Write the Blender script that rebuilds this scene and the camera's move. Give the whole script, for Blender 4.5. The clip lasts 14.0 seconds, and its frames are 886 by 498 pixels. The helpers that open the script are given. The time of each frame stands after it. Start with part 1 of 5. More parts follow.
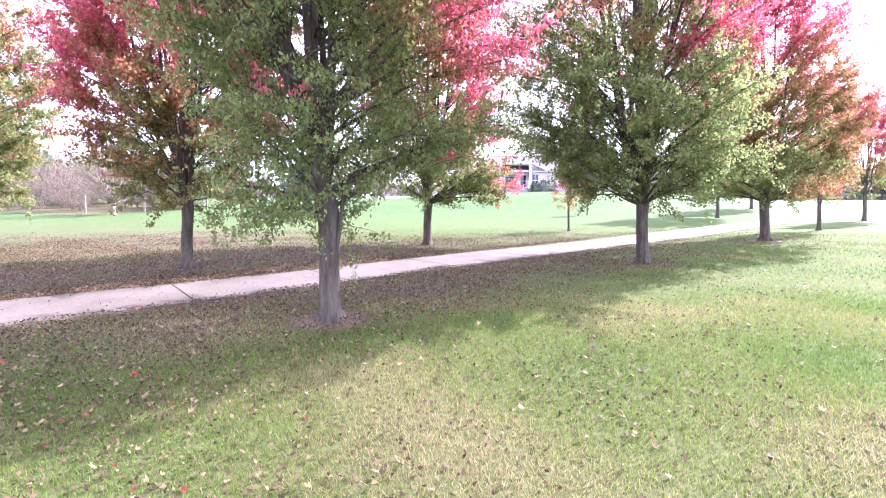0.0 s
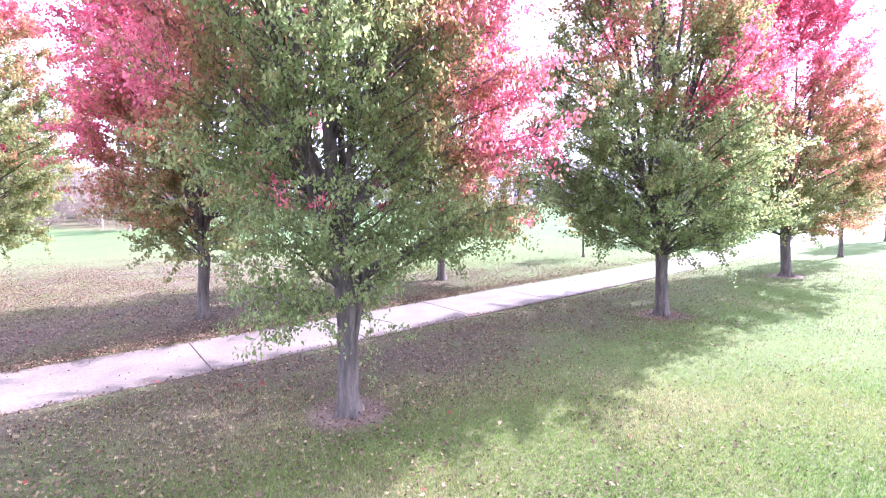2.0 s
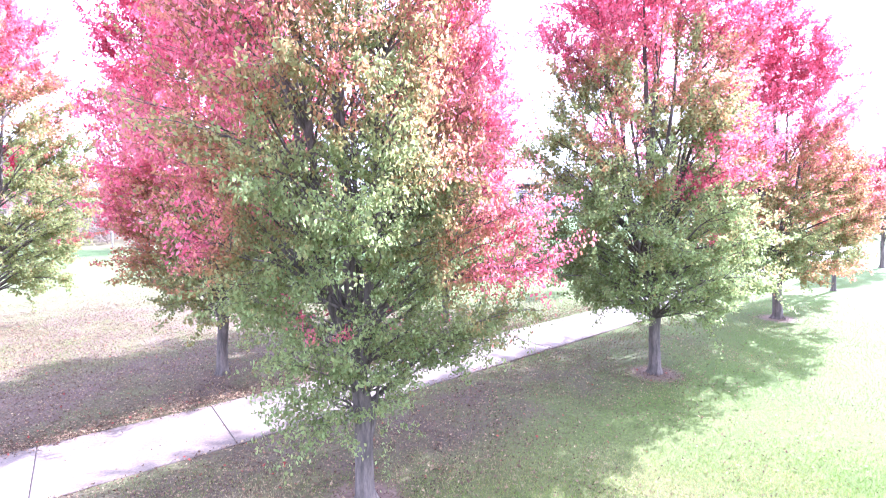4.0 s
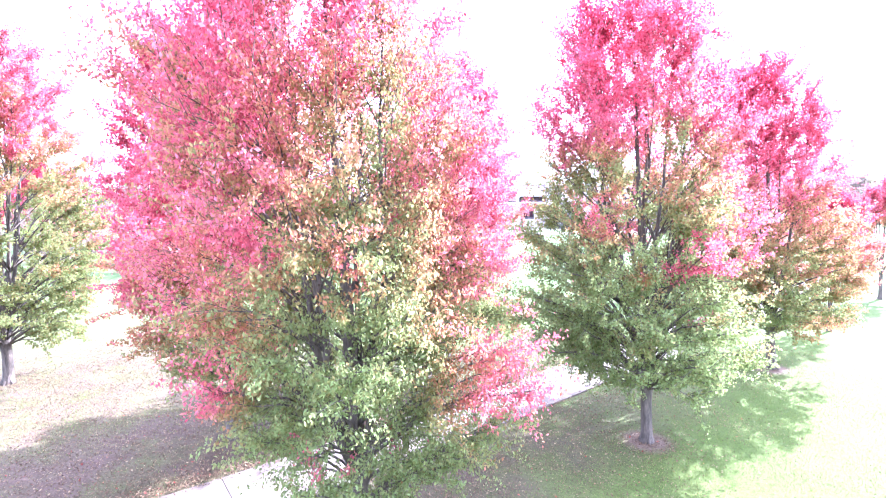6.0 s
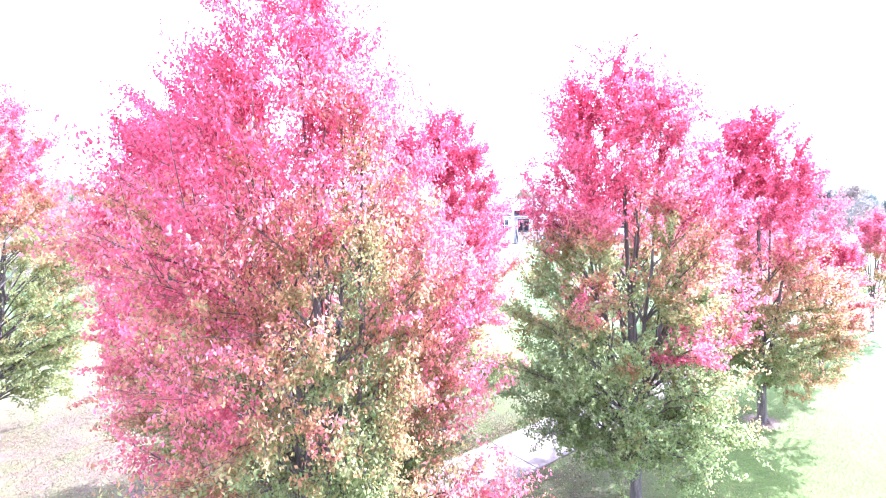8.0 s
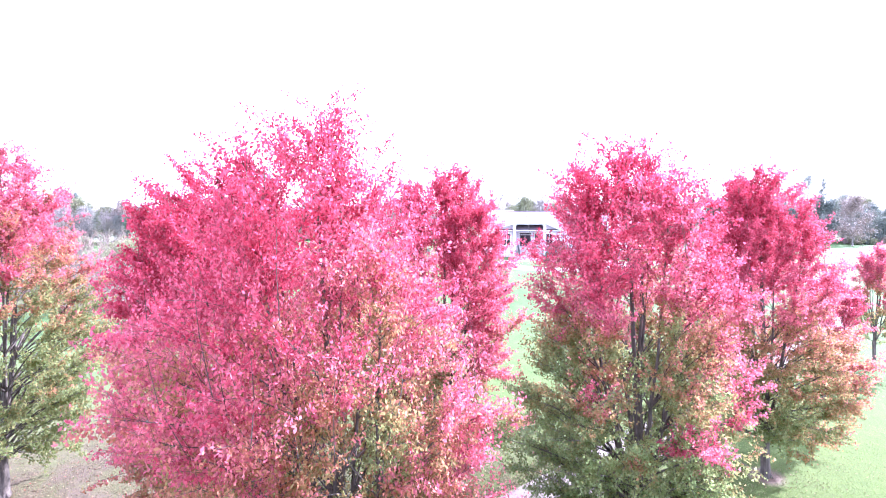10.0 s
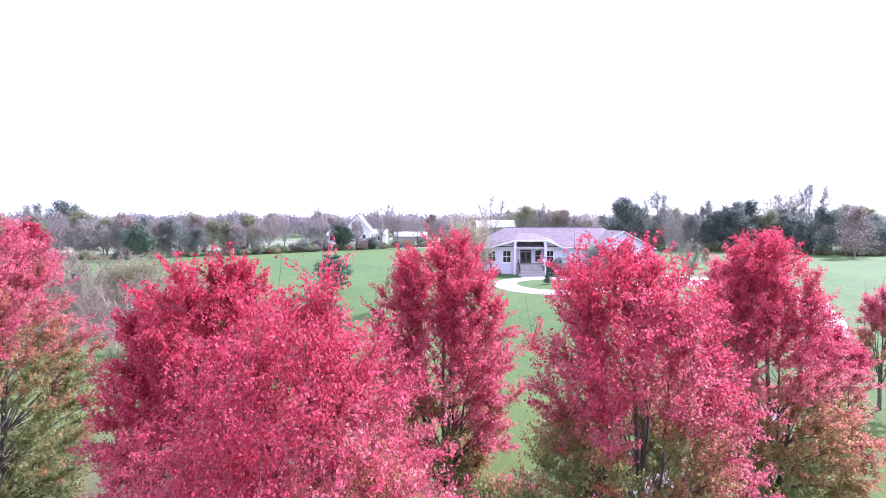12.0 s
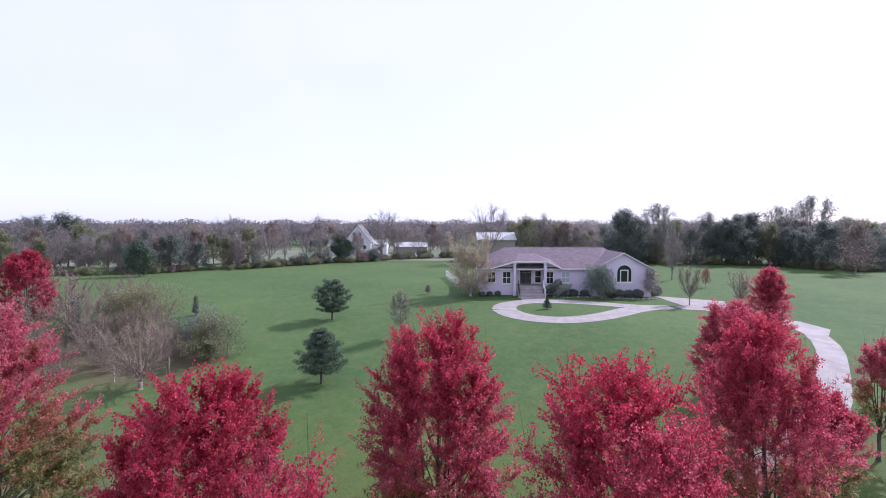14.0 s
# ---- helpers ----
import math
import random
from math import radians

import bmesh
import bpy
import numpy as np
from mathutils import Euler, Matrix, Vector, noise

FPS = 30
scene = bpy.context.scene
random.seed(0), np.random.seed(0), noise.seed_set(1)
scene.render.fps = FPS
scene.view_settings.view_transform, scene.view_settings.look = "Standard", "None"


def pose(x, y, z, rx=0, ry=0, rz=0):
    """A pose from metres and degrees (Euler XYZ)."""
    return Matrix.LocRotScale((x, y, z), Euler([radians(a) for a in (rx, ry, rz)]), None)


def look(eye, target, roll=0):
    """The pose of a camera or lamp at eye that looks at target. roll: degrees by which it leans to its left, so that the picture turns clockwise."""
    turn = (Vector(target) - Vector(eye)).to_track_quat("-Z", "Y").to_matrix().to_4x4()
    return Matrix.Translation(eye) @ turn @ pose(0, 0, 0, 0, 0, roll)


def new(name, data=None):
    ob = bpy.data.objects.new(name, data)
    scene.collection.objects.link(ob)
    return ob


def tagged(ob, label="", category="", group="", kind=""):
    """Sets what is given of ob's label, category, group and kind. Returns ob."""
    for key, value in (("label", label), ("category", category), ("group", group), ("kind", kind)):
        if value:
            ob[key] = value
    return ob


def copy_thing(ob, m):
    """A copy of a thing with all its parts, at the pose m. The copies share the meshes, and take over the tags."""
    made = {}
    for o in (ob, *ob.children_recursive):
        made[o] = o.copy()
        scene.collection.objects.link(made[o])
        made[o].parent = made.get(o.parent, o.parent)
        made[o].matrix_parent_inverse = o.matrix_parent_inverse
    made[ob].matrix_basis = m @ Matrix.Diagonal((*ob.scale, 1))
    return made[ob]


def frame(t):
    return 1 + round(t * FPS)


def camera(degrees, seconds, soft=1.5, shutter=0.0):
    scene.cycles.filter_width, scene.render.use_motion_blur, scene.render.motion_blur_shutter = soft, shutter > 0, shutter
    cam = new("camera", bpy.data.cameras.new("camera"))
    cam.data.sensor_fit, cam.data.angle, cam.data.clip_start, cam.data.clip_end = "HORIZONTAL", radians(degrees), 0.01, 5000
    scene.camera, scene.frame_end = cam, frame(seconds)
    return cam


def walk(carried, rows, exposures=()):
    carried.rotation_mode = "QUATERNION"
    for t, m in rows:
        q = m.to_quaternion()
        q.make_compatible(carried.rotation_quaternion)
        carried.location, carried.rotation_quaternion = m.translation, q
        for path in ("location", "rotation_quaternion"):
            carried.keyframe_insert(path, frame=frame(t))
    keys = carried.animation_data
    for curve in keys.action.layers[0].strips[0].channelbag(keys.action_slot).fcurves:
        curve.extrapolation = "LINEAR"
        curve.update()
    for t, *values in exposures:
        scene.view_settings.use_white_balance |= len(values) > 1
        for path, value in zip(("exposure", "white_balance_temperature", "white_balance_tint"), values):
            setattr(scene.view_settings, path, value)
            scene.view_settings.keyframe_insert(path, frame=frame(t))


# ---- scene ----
cam = camera(84.0, 14.0, soft=1.0)


def P(t, x, y, z, yaw, pitch, roll):
    return (t, pose(x, y, z, 90 + pitch, roll, yaw))


PATH = [
    P(0.0, 0.002, 0.277, 1.465, -1.54, -3.96, -0.12),
    P(0.5, 0.009, 0.419, 1.701, -0.97, -3.93, -0.09),
    P(1.0, -0.015, 0.486, 2.021, -0.73, -3.91, -0.03),
    P(1.5, -0.053, 0.497, 2.344, -0.47, -3.90, 0.05),
    P(2.0, -0.117, 0.464, 2.710, -0.28, -3.90, 0.00),
    P(2.5, -0.183, 0.362, 3.096, -0.22, -3.91, 0.07),
    P(3.0, -0.204, 0.221, 3.476, -0.26, -3.92, 0.13),
    P(5.5, -0.099, -0.562, 5.895, 0.62, -3.92, -0.20),
    P(6.0, -0.058, -0.566, 6.372, 0.54, -3.91, -0.03),
    P(6.5, -0.019, -0.564, 6.856, 0.39, -3.87, 0.09),
    P(7.0, 0.023, -0.569, 7.361, 0.31, -3.79, 0.13),
    P(7.5, 0.061, -0.519, 7.846, 0.31, -3.72, 0.10),
    P(8.0, 0.154, -0.343, 8.323, 0.11, -3.71, 0.02),
    P(8.5, 0.217, -0.171, 8.883, 0.09, -3.68, -0.14),
    P(11.0, -0.206, -0.505, 11.553, 0.28, -3.52, -0.01),
    P(11.5, -0.097, -0.198, 12.219, 0.28, -3.45, 0.04),
    P(12.0, 0.015, 0.100, 12.917, 0.27, -3.40, 0.02),
    P(12.5, 0.115, 0.312, 13.647, 0.28, -3.33, 0.02),
    P(13.0, 0.164, 0.371, 14.393, 0.30, -3.24, 0.03),
    P(13.5, 0.191, 0.354, 15.128, 0.39, -3.16, -0.02),
    P(14.0, 0.231, 0.306, 15.849, 0.41, -3.10, -0.06),
]
EXPOSURES = [(0.0, 2.58, 5600, 33), (1.5, 2.82, 5400, 36), (3.0, 3.05, 5200, 38), (5.5, 3.6, 5100, 30), (8.5, 3.4, 5050, 31), (11.0, 2.34, 5250, 34), (12.5, 1.44, 5450, 33), (14.0, 0.53, 5550, 30)]
walk(cam, PATH, EXPOSURES)

# ---- daylight: autumn sun ahead and to the right of the drone, thin bright sky ----
SUN_AZ, SUN_EL = radians(55.5), radians(37.0)
to_sun = Vector((math.sin(SUN_AZ) * math.cos(SUN_EL), math.cos(SUN_AZ) * math.cos(SUN_EL), math.sin(SUN_EL)))
world = bpy.data.worlds.new("sky")
scene.world = world
world.use_nodes = True
wn, wl = world.node_tree.nodes, world.node_tree.links
sky = wn.new("ShaderNodeTexSky")
sky.sky_type, sky.sun_disc = "NISHITA", False
sky.sun_elevation, sky.sun_rotation = SUN_EL, SUN_AZ
sky.dust_density, sky.air_density, sky.ozone_density = 1.0, 1.0, 1.0
wn["Background"].inputs["Strength"].default_value = 0.142
veil = wn.new("ShaderNodeMix")  # thin high cloud whitens the sky
veil.data_type = "RGBA"
cloud = wn.new("ShaderNodeTexNoise")
cloud.inputs["Scale"].default_value, cloud.inputs["Detail"].default_value = 1.6, 4.0
amount = wn.new("ShaderNodeMapRange")
amount.inputs["From Min"].default_value, amount.inputs["From Max"].default_value = 0.3, 0.6
amount.inputs["To Min"].default_value, amount.inputs["To Max"].default_value = 0.66, 0.88
wl.new(cloud.outputs["Fac"], amount.inputs["Value"])
wl.new(amount.outputs["Result"], veil.inputs[0])
wl.new(sky.outputs["Color"], veil.inputs[6])
veil.inputs[7].default_value = (4.9, 5.05, 5.3, 1)
wl.new(veil.outputs[2], wn["Background"].inputs["Color"])
sun = new("sun", bpy.data.lights.new("sun", "SUN"))
sun.data.energy, sun.data.angle, sun.data.color = 3.5, radians(0.6), (1.0, 0.95, 0.87)
sun.matrix_world = look(to_sun * 100, (0, 0, 0))


ROW = Vector((0.782, 0.623)).normalized()
DRIVE0 = Vector((-5.16, 9.86))


# ---- materials ----
def material(name, rough=0.8):
    m = bpy.data.materials.new(name)
    m.use_nodes = True
    n, l = m.node_tree.nodes, m.node_tree.links
    b = n["Principled BSDF"]
    b.inputs["Roughness"].default_value = rough
    return m, n, l, b


def ramp(n, stops):
    r = n.new("ShaderNodeValToRGB")
    e = r.color_ramp.elements
    while len(e) < len(stops):
        e.new(0.5)
    for el, (p, c) in zip(e, stops):
        el.position, el.color = p, (*c, 1)
    return r


def noise_tex(n, l, scale, detail=4.0, rough=0.6, coord="Object", stretch=None):
    t = n.new("ShaderNodeTexNoise")
    t.inputs["Scale"].default_value, t.inputs["Detail"].default_value, t.inputs["Roughness"].default_value = scale, detail, rough
    c = n.new("ShaderNodeTexCoord")
    if stretch:
        mp = n.new("ShaderNodeMapping")
        mp.inputs["Scale"].default_value = stretch
        l.new(c.outputs[coord], mp.inputs["Vector"])
        l.new(mp.outputs["Vector"], t.inputs["Vector"])
    else:
        l.new(c.outputs[coord], t.inputs["Vector"])
    return t


def mixed(n, l, a, b, fac, mode="MIX"):
    m = n.new("ShaderNodeMix")
    m.data_type, m.blend_type = "RGBA", mode
    for sock, v in ((m.inputs[0], fac), (m.inputs[6], a), (m.inputs[7], b)):
        if hasattr(v, "is_linked"):
            l.new(v, sock)
        else:
            sock.default_value = v if isinstance(v, float) else (*v, 1)
    return m.outputs[2]


def bump(n, l, b, height, strength=0.4, dist=0.02):
    k = n.new("ShaderNodeBump")
    k.inputs["Strength"].default_value, k.inputs["Distance"].default_value = strength, dist
    l.new(height, k.inputs["Height"])
    l.new(k.outputs["Normal"], b.inputs["Normal"])


def two_tone(name, c1, c2, scale, fine, rough=0.8, relief=0.3, dist=0.02, stretch=None, spread=(0.35, 0.65)):
    """Two colours mixed by broad noise, with a fine grain over them."""
    m, n, l, b = material(name, rough)
    t = noise_tex(n, l, scale, stretch=stretch)
    r = ramp(n, [(spread[0], c1), (spread[1], c2)])
    l.new(t.outputs["Fac"], r.inputs["Fac"])
    f = noise_tex(n, l, fine, 3.0, stretch=stretch)
    r2 = ramp(n, [(0.3, (0.72, 0.72, 0.72)), (0.7, (1.2, 1.2, 1.08))])
    l.new(f.outputs["Fac"], r2.inputs["Fac"])
    l.new(mixed(n, l, r.outputs["Color"], r2.outputs["Color"], 1.0, "MULTIPLY"), b.inputs["Base Color"])
    bump(n, l, b, f.outputs["Fac"], relief, dist)
    return m


def leaf_material(name, stops, translucent=0.45, value=(0.65, 1.3), gloss=0.35):
    """Leaves: colour by the turning of each leaf (attribute "turn"), with its own lightness."""
    m, n, l, b = material(name, 0.55)
    a = n.new("ShaderNodeAttribute")
    a.attribute_name = "turn"
    r = ramp(n, stops)
    l.new(a.outputs["Fac"], r.inputs["Fac"])
    g = n.new("ShaderNodeNewGeometry")
    v = n.new("ShaderNodeMapRange")
    v.inputs["To Min"].default_value, v.inputs["To Max"].default_value = value
    l.new(g.outputs["Random Per Island"], v.inputs["Value"])
    h = n.new("ShaderNodeHueSaturation")
    l.new(r.outputs["Color"], h.inputs["Color"])
    l.new(v.outputs["Result"], h.inputs["Value"])
    l.new(h.outputs["Color"], b.inputs["Base Color"])
    b.inputs["Specular IOR Level"].default_value = gloss
    tr = n.new("ShaderNodeBsdfTranslucent")
    l.new(h.outputs["Color"], tr.inputs["Color"])
    mx = n.new("ShaderNodeMixShader")
    mx.inputs[0].default_value = translucent
    l.new(b.outputs[0], mx.inputs[1])
    l.new(tr.outputs[0], mx.inputs[2])
    l.new(mx.outputs[0], n["Material Output"].inputs["Surface"])
    return m


MAPLE = [(0.0, (0.25, 0.325, 0.125)), (0.2, (0.275, 0.275, 0.105)), (0.34, (0.37, 0.225, 0.1)), (0.46, (0.51, 0.21, 0.14)), (0.6, (0.60, 0.185, 0.23)), (0.72, (0.578, 0.125, 0.176)), (1.0, (0.48, 0.046, 0.083))]
M_leaf = leaf_material("maple_leaves", MAPLE, 0.7, (0.68, 1.3), 0.2)
M_olive = leaf_material("olive_leaves", [(0.0, (0.16, 0.19, 0.105)), (0.5, (0.245, 0.26, 0.14)), (1.0, (0.36, 0.335, 0.18))], 0.4)
# dry leaves, greyed and lightened to carry the haze of the field edge
M_dull = leaf_material("hazed_dry_leaves", [(0.0, (0.22, 0.19, 0.195)), (0.5, (0.31, 0.265, 0.25)), (1.0, (0.42, 0.36, 0.27))], 0.3)
M_tan = leaf_material("tan_leaves", [(0.0, (0.25, 0.21, 0.12)), (0.5, (0.40, 0.34, 0.2)), (1.0, (0.52, 0.45, 0.28))], 0.4)
M_brush = leaf_material("brush_leaves", [(0.0, (0.19, 0.14, 0.12)), (0.5, (0.27, 0.205, 0.17)), (1.0, (0.35, 0.27, 0.20))], 0.25)
M_needle = leaf_material("needles", [(0.0, (0.05, 0.085, 0.055)), (1.0, (0.115, 0.165, 0.10))], 0.25)
# lifted in tone to hold the haze over distant trees
M_dark = leaf_material("dark_leaves", [(0.0, (0.12, 0.15, 0.135)), (1.0, (0.22, 0.25, 0.20))], 0.3)
M_bluegreen = leaf_material("grey_green_leaves", [(0.0, (0.13, 0.18, 0.135)), (1.0, (0.25, 0.30, 0.21))], 0.35)
M_litter = leaf_material("fallen_leaves", [(0.0, (0.062, 0.04, 0.029)), (0.45, (0.14, 0.09, 0.06)), (0.75, (0.215, 0.15, 0.088)), (0.95, (0.3, 0.235, 0.135)), (0.97, (0.26, 0.06, 0.045)), (1.0, (0.28, 0.05, 0.04))], 0.15, gloss=0.06)
M_blade = leaf_material("grass_blades", [(0.0, (0.10, 0.18, 0.035)), (0.5, (0.165, 0.235, 0.05)), (0.75, (0.25, 0.25, 0.085)), (1.0, (0.37, 0.31, 0.17))], 0.5, gloss=0.12)
M_bark = two_tone("bark", (0.05, 0.041, 0.035), (0.145, 0.118, 0.102), 9.0, 45.0, 0.9, 1.0, 0.03, (1, 1, 0.2))
M_greybark = two_tone("grey_bark", (0.16, 0.14, 0.13), (0.30, 0.27, 0.26), 5.0, 30.0, 0.9, 0.5, 0.02)
M_brownbark = two_tone("brown_bark", (0.19, 0.145, 0.12), (0.34, 0.27, 0.225), 5.0, 30.0, 0.9, 0.5, 0.02)
# lavender-brown twigs with horizon haze mixed into their colour
M_woods = leaf_material("hazed_far_twigs", [(0.0, (0.16, 0.14, 0.15)), (0.6, (0.23, 0.19, 0.195)), (1.0, (0.26, 0.24, 0.19))], 0.5, (0.85, 1.15))
M_palebark = two_tone("pale_bark", (0.34, 0.30, 0.31), (0.52, 0.47, 0.48), 5.0, 30.0, 0.9, 0.5, 0.02)
M_concrete = two_tone("concrete", (0.27, 0.245, 0.24), (0.36, 0.33, 0.325), 0.7, 25.0, 0.85, 0.25, 0.006)
# leaf stains, with the maples' dappled shade also worked into the colour
M_stained_shaded = two_tone("leaf_stained_shaded_concrete", (0.1, 0.076, 0.065), (0.147, 0.117, 0.101), 0.8, 22.0, 0.85, 0.25, 0.006)
M_joint = two_tone("joint", (0.11, 0.09, 0.085), (0.16, 0.14, 0.13), 3.0, 30.0, 0.95)
M_siding = two_tone("siding", (0.66, 0.59, 0.73), (0.72, 0.65, 0.78), 0.5, 12.0, 0.7, 0.15)
M_roof = two_tone("roof_shingles", (0.125, 0.092, 0.115), (0.185, 0.142, 0.17), 1.2, 9.0, 0.9, 0.5, 0.03, (1, 1, 3))
M_trim = two_tone("white_trim", (0.78, 0.77, 0.79), (0.86, 0.85, 0.87), 1.5, 20.0, 0.5, 0.1)
M_brick = two_tone("step_concrete", (0.30, 0.27, 0.26), (0.42, 0.38, 0.37), 1.5, 20.0, 0.85)
# paler than the risers: light on the step tops put into the colour
M_lit_tread = two_tone("lit_step_treads", (0.42, 0.38, 0.41), (0.54, 0.49, 0.52), 1.5, 20.0, 0.8)
M_doorwood = two_tone("dark_door", (0.05, 0.04, 0.045), (0.09, 0.075, 0.08), 2.0, 15.0, 0.5)
M_iron = two_tone("dark_metal", (0.02, 0.02, 0.022), (0.05, 0.05, 0.05), 5.0, 40.0, 0.5)
M_blind = two_tone("blinds", (0.40, 0.42, 0.48), (0.50, 0.51, 0.56), 3.0, 30.0, 0.7)
M_whitewall = two_tone("white_siding", (0.66, 0.66, 0.68), (0.76, 0.76, 0.77), 0.5, 10.0, 0.7)
M_metalroof = two_tone("pale_metal_roof", (0.5, 0.5, 0.52), (0.66, 0.66, 0.68), 0.4, 6.0, 0.5)
M_greyroof = two_tone("grey_shingle_roof", (0.11, 0.11, 0.12), (0.17, 0.17, 0.18), 0.6, 7.0, 0.85)
M_post = two_tone("weathered_post", (0.25, 0.22, 0.19), (0.4, 0.36, 0.33), 4.0, 40.0, 0.9)
M_glass, _n, _l, _b = material("window_glass", 0.05)
_b.inputs["Base Color"].default_value, _b.inputs["Specular IOR Level"].default_value = (0.02, 0.022, 0.028, 1), 0.8


def lawn_material():
    m, n, l, b = material("lawn", 0.9)
    big, mid, fine = noise_tex(n, l, 0.05, 3.0), noise_tex(n, l, 0.7, 5.0, 0.65), noise_tex(n, l, 16.0, 5.0, 0.7)
    r1 = ramp(n, [(0.35, (0.057, 0.11, 0.036)), (0.65, (0.079, 0.136, 0.044))])
    l.new(big.outputs["Fac"], r1.inputs["Fac"])
    r2 = ramp(n, [(0.44, (0, 0, 0)), (0.68, (1, 1, 1))])
    l.new(mid.outputs["Fac"], r2.inputs["Fac"])
    half = n.new("ShaderNodeMath")
    half.operation = "MULTIPLY"
    half.inputs[1].default_value = 0.17
    l.new(r2.outputs["Color"], half.inputs[0])
    c = mixed(n, l, r1.outputs["Color"], (0.24, 0.20, 0.10), half.outputs[0])
    where, split, dry = n.new("ShaderNodeTexCoord"), n.new("ShaderNodeSeparateXYZ"), n.new("ShaderNodeMapRange")
    l.new(where.outputs["Object"], split.inputs[0])
    l.new(split.outputs["Y"], dry.inputs["Value"])
    for key, v in (("From Min", 20.0), ("From Max", 44.0), ("To Min", 0.85), ("To Max", 0.0)):
        dry.inputs[key].default_value = v
    # trodden leaf crumbs under the two rows of maples, on both sides of the drive, toned down for crown shade
    def along(vec, lo, hi, a0, a1):
        dot, mr = n.new("ShaderNodeVectorMath"), n.new("ShaderNodeMapRange")
        dot.operation, mr.interpolation_type = "DOT_PRODUCT", "SMOOTHSTEP"
        l.new(where.outputs["Object"], dot.inputs[0])
        dot.inputs[1].default_value = vec
        for key, v in (("From Min", lo), ("From Max", hi), ("To Min", a0), ("To Max", a1)):
            mr.inputs[key].default_value = v
        l.new(dot.outputs["Value"], mr.inputs["Value"])
        return mr.outputs["Result"]

    def times(p, q):
        m2 = n.new("ShaderNodeMath")
        m2.operation = "MULTIPLY"
        for sock, v in zip(m2.inputs, (p, q)):
            if hasattr(v, "is_linked"):
                l.new(v, sock)
            else:
                sock.default_value = v
        return m2.outputs[0]
    d0, s0 = -DRIVE0.x * ROW.y + DRIVE0.y * ROW.x, DRIVE0.x * ROW.x + DRIVE0.y * ROW.y
    cross_v, along_v = (-ROW.y, ROW.x, 0), (ROW.x, ROW.y, 0)
    short = mixed(n, l, (0.08, 0.107, 0.025), (0.106, 0.106, 0.046), along(along_v, s0 + 1.0, s0 + 10.0, 1, 0))
    c = mixed(n, l, c, short, dry.outputs["Result"])
    strip = times(times(along(cross_v, d0 - 5.6, d0 - 3.6, 0, 1), along(cross_v, d0 + 4.2, d0 + 6.4, 1, 0)), along(along_v, s0 + 3.0, s0 + 22.0, 1, 0))
    r4 = ramp(n, [(0.36, (0.25, 0.25, 0.25)), (0.6, (1, 1, 1))])
    l.new(mid.outputs["Fac"], r4.inputs["Fac"])
    # brown of the crumbs, made darker to deepen the maples' cast shade
    c = mixed(n, l, c, (0.082, 0.06, 0.048), times(times(strip, r4.outputs["Color"]), 0.95))
    # leaf crumbs also under the maples past the drive, and worn rings round the nearest trunks
    beyond = times(times(along(cross_v, d0 + 1.5, d0 + 4.0, 0, 1), along(cross_v, d0 + 12.0, d0 + 21.0, 1, 0)), along(along_v, s0 + 2.0, s0 + 13.0, 1, 0))
    c = mixed(n, l, c, (0.115, 0.08, 0.068), times(times(beyond, r4.outputs["Color"]), 0.85))
    for tx, ty, tr in ((-1.37, 7.05, .75), (5.35, 12.45, .8), (12.3, 18.0, .8), (-29.5, 48.5, 8.0), (-38.0, 53.0, 10.0)):
        far, mr = n.new("ShaderNodeVectorMath"), n.new("ShaderNodeMapRange")
        far.operation = "DISTANCE"
        l.new(where.outputs["Object"], far.inputs[0])
        far.inputs[1].default_value = (tx, ty, ground(tx, ty))
        for key, v in (("From Min", tr * .55), ("From Max", tr), ("To Min", 1.0), ("To Max", 0.0)):
            mr.inputs[key].default_value = v
        l.new(far.outputs["Value"], mr.inputs["Value"])
        c = mixed(n, l, c, (0.17, 0.115, 0.10) if tr < 2 else (0.125, 0.1, 0.06), times(mr.outputs["Result"], 0.85))
    r3 = ramp(n, [(0.3, (0.6, 0.6, 0.55)), (0.7, (1.35, 1.35, 1.3))])
    l.new(fine.outputs["Fac"], r3.inputs["Fac"])
    tuft = noise_tex(n, l, 2.2, 3.0, 0.7)
    r5 = ramp(n, [(0.3, (0.88, 0.89, 0.86)), (0.7, (1.1, 1.09, 1.1))])
    l.new(tuft.outputs["Fac"], r5.inputs["Fac"])
    c = mixed(n, l, c, r5.outputs["Color"], 1.0, "MULTIPLY")
    l.new(mixed(n, l, c, r3.outputs["Color"], 1.0, "MULTIPLY"), b.inputs["Base Color"])
    b.inputs["Specular IOR Level"].default_value = 0.15
    bump(n, l, b, fine.outputs["Fac"], 0.6, 0.03)
    return m




# ---- the lie of the land ----
KY = [-80, 0, 7, 12.6, 18.5, 24, 43, 65, 79, 92, 115, 145, 200, 500, 3000]
KZ = [-1.2, -.33, .03, .22, .42, .62, 1.62, 3.15, 4.0, 4.3, 4.2, 4.1, 4.3, 5, 6]
RISE_Y, RISE_Z = [36, 43, 50, 56.5, 61, 65, 72, 79, 90], [0, .3, 1.2, 1.65, 1.45, 1.15, .6, .2, 0]


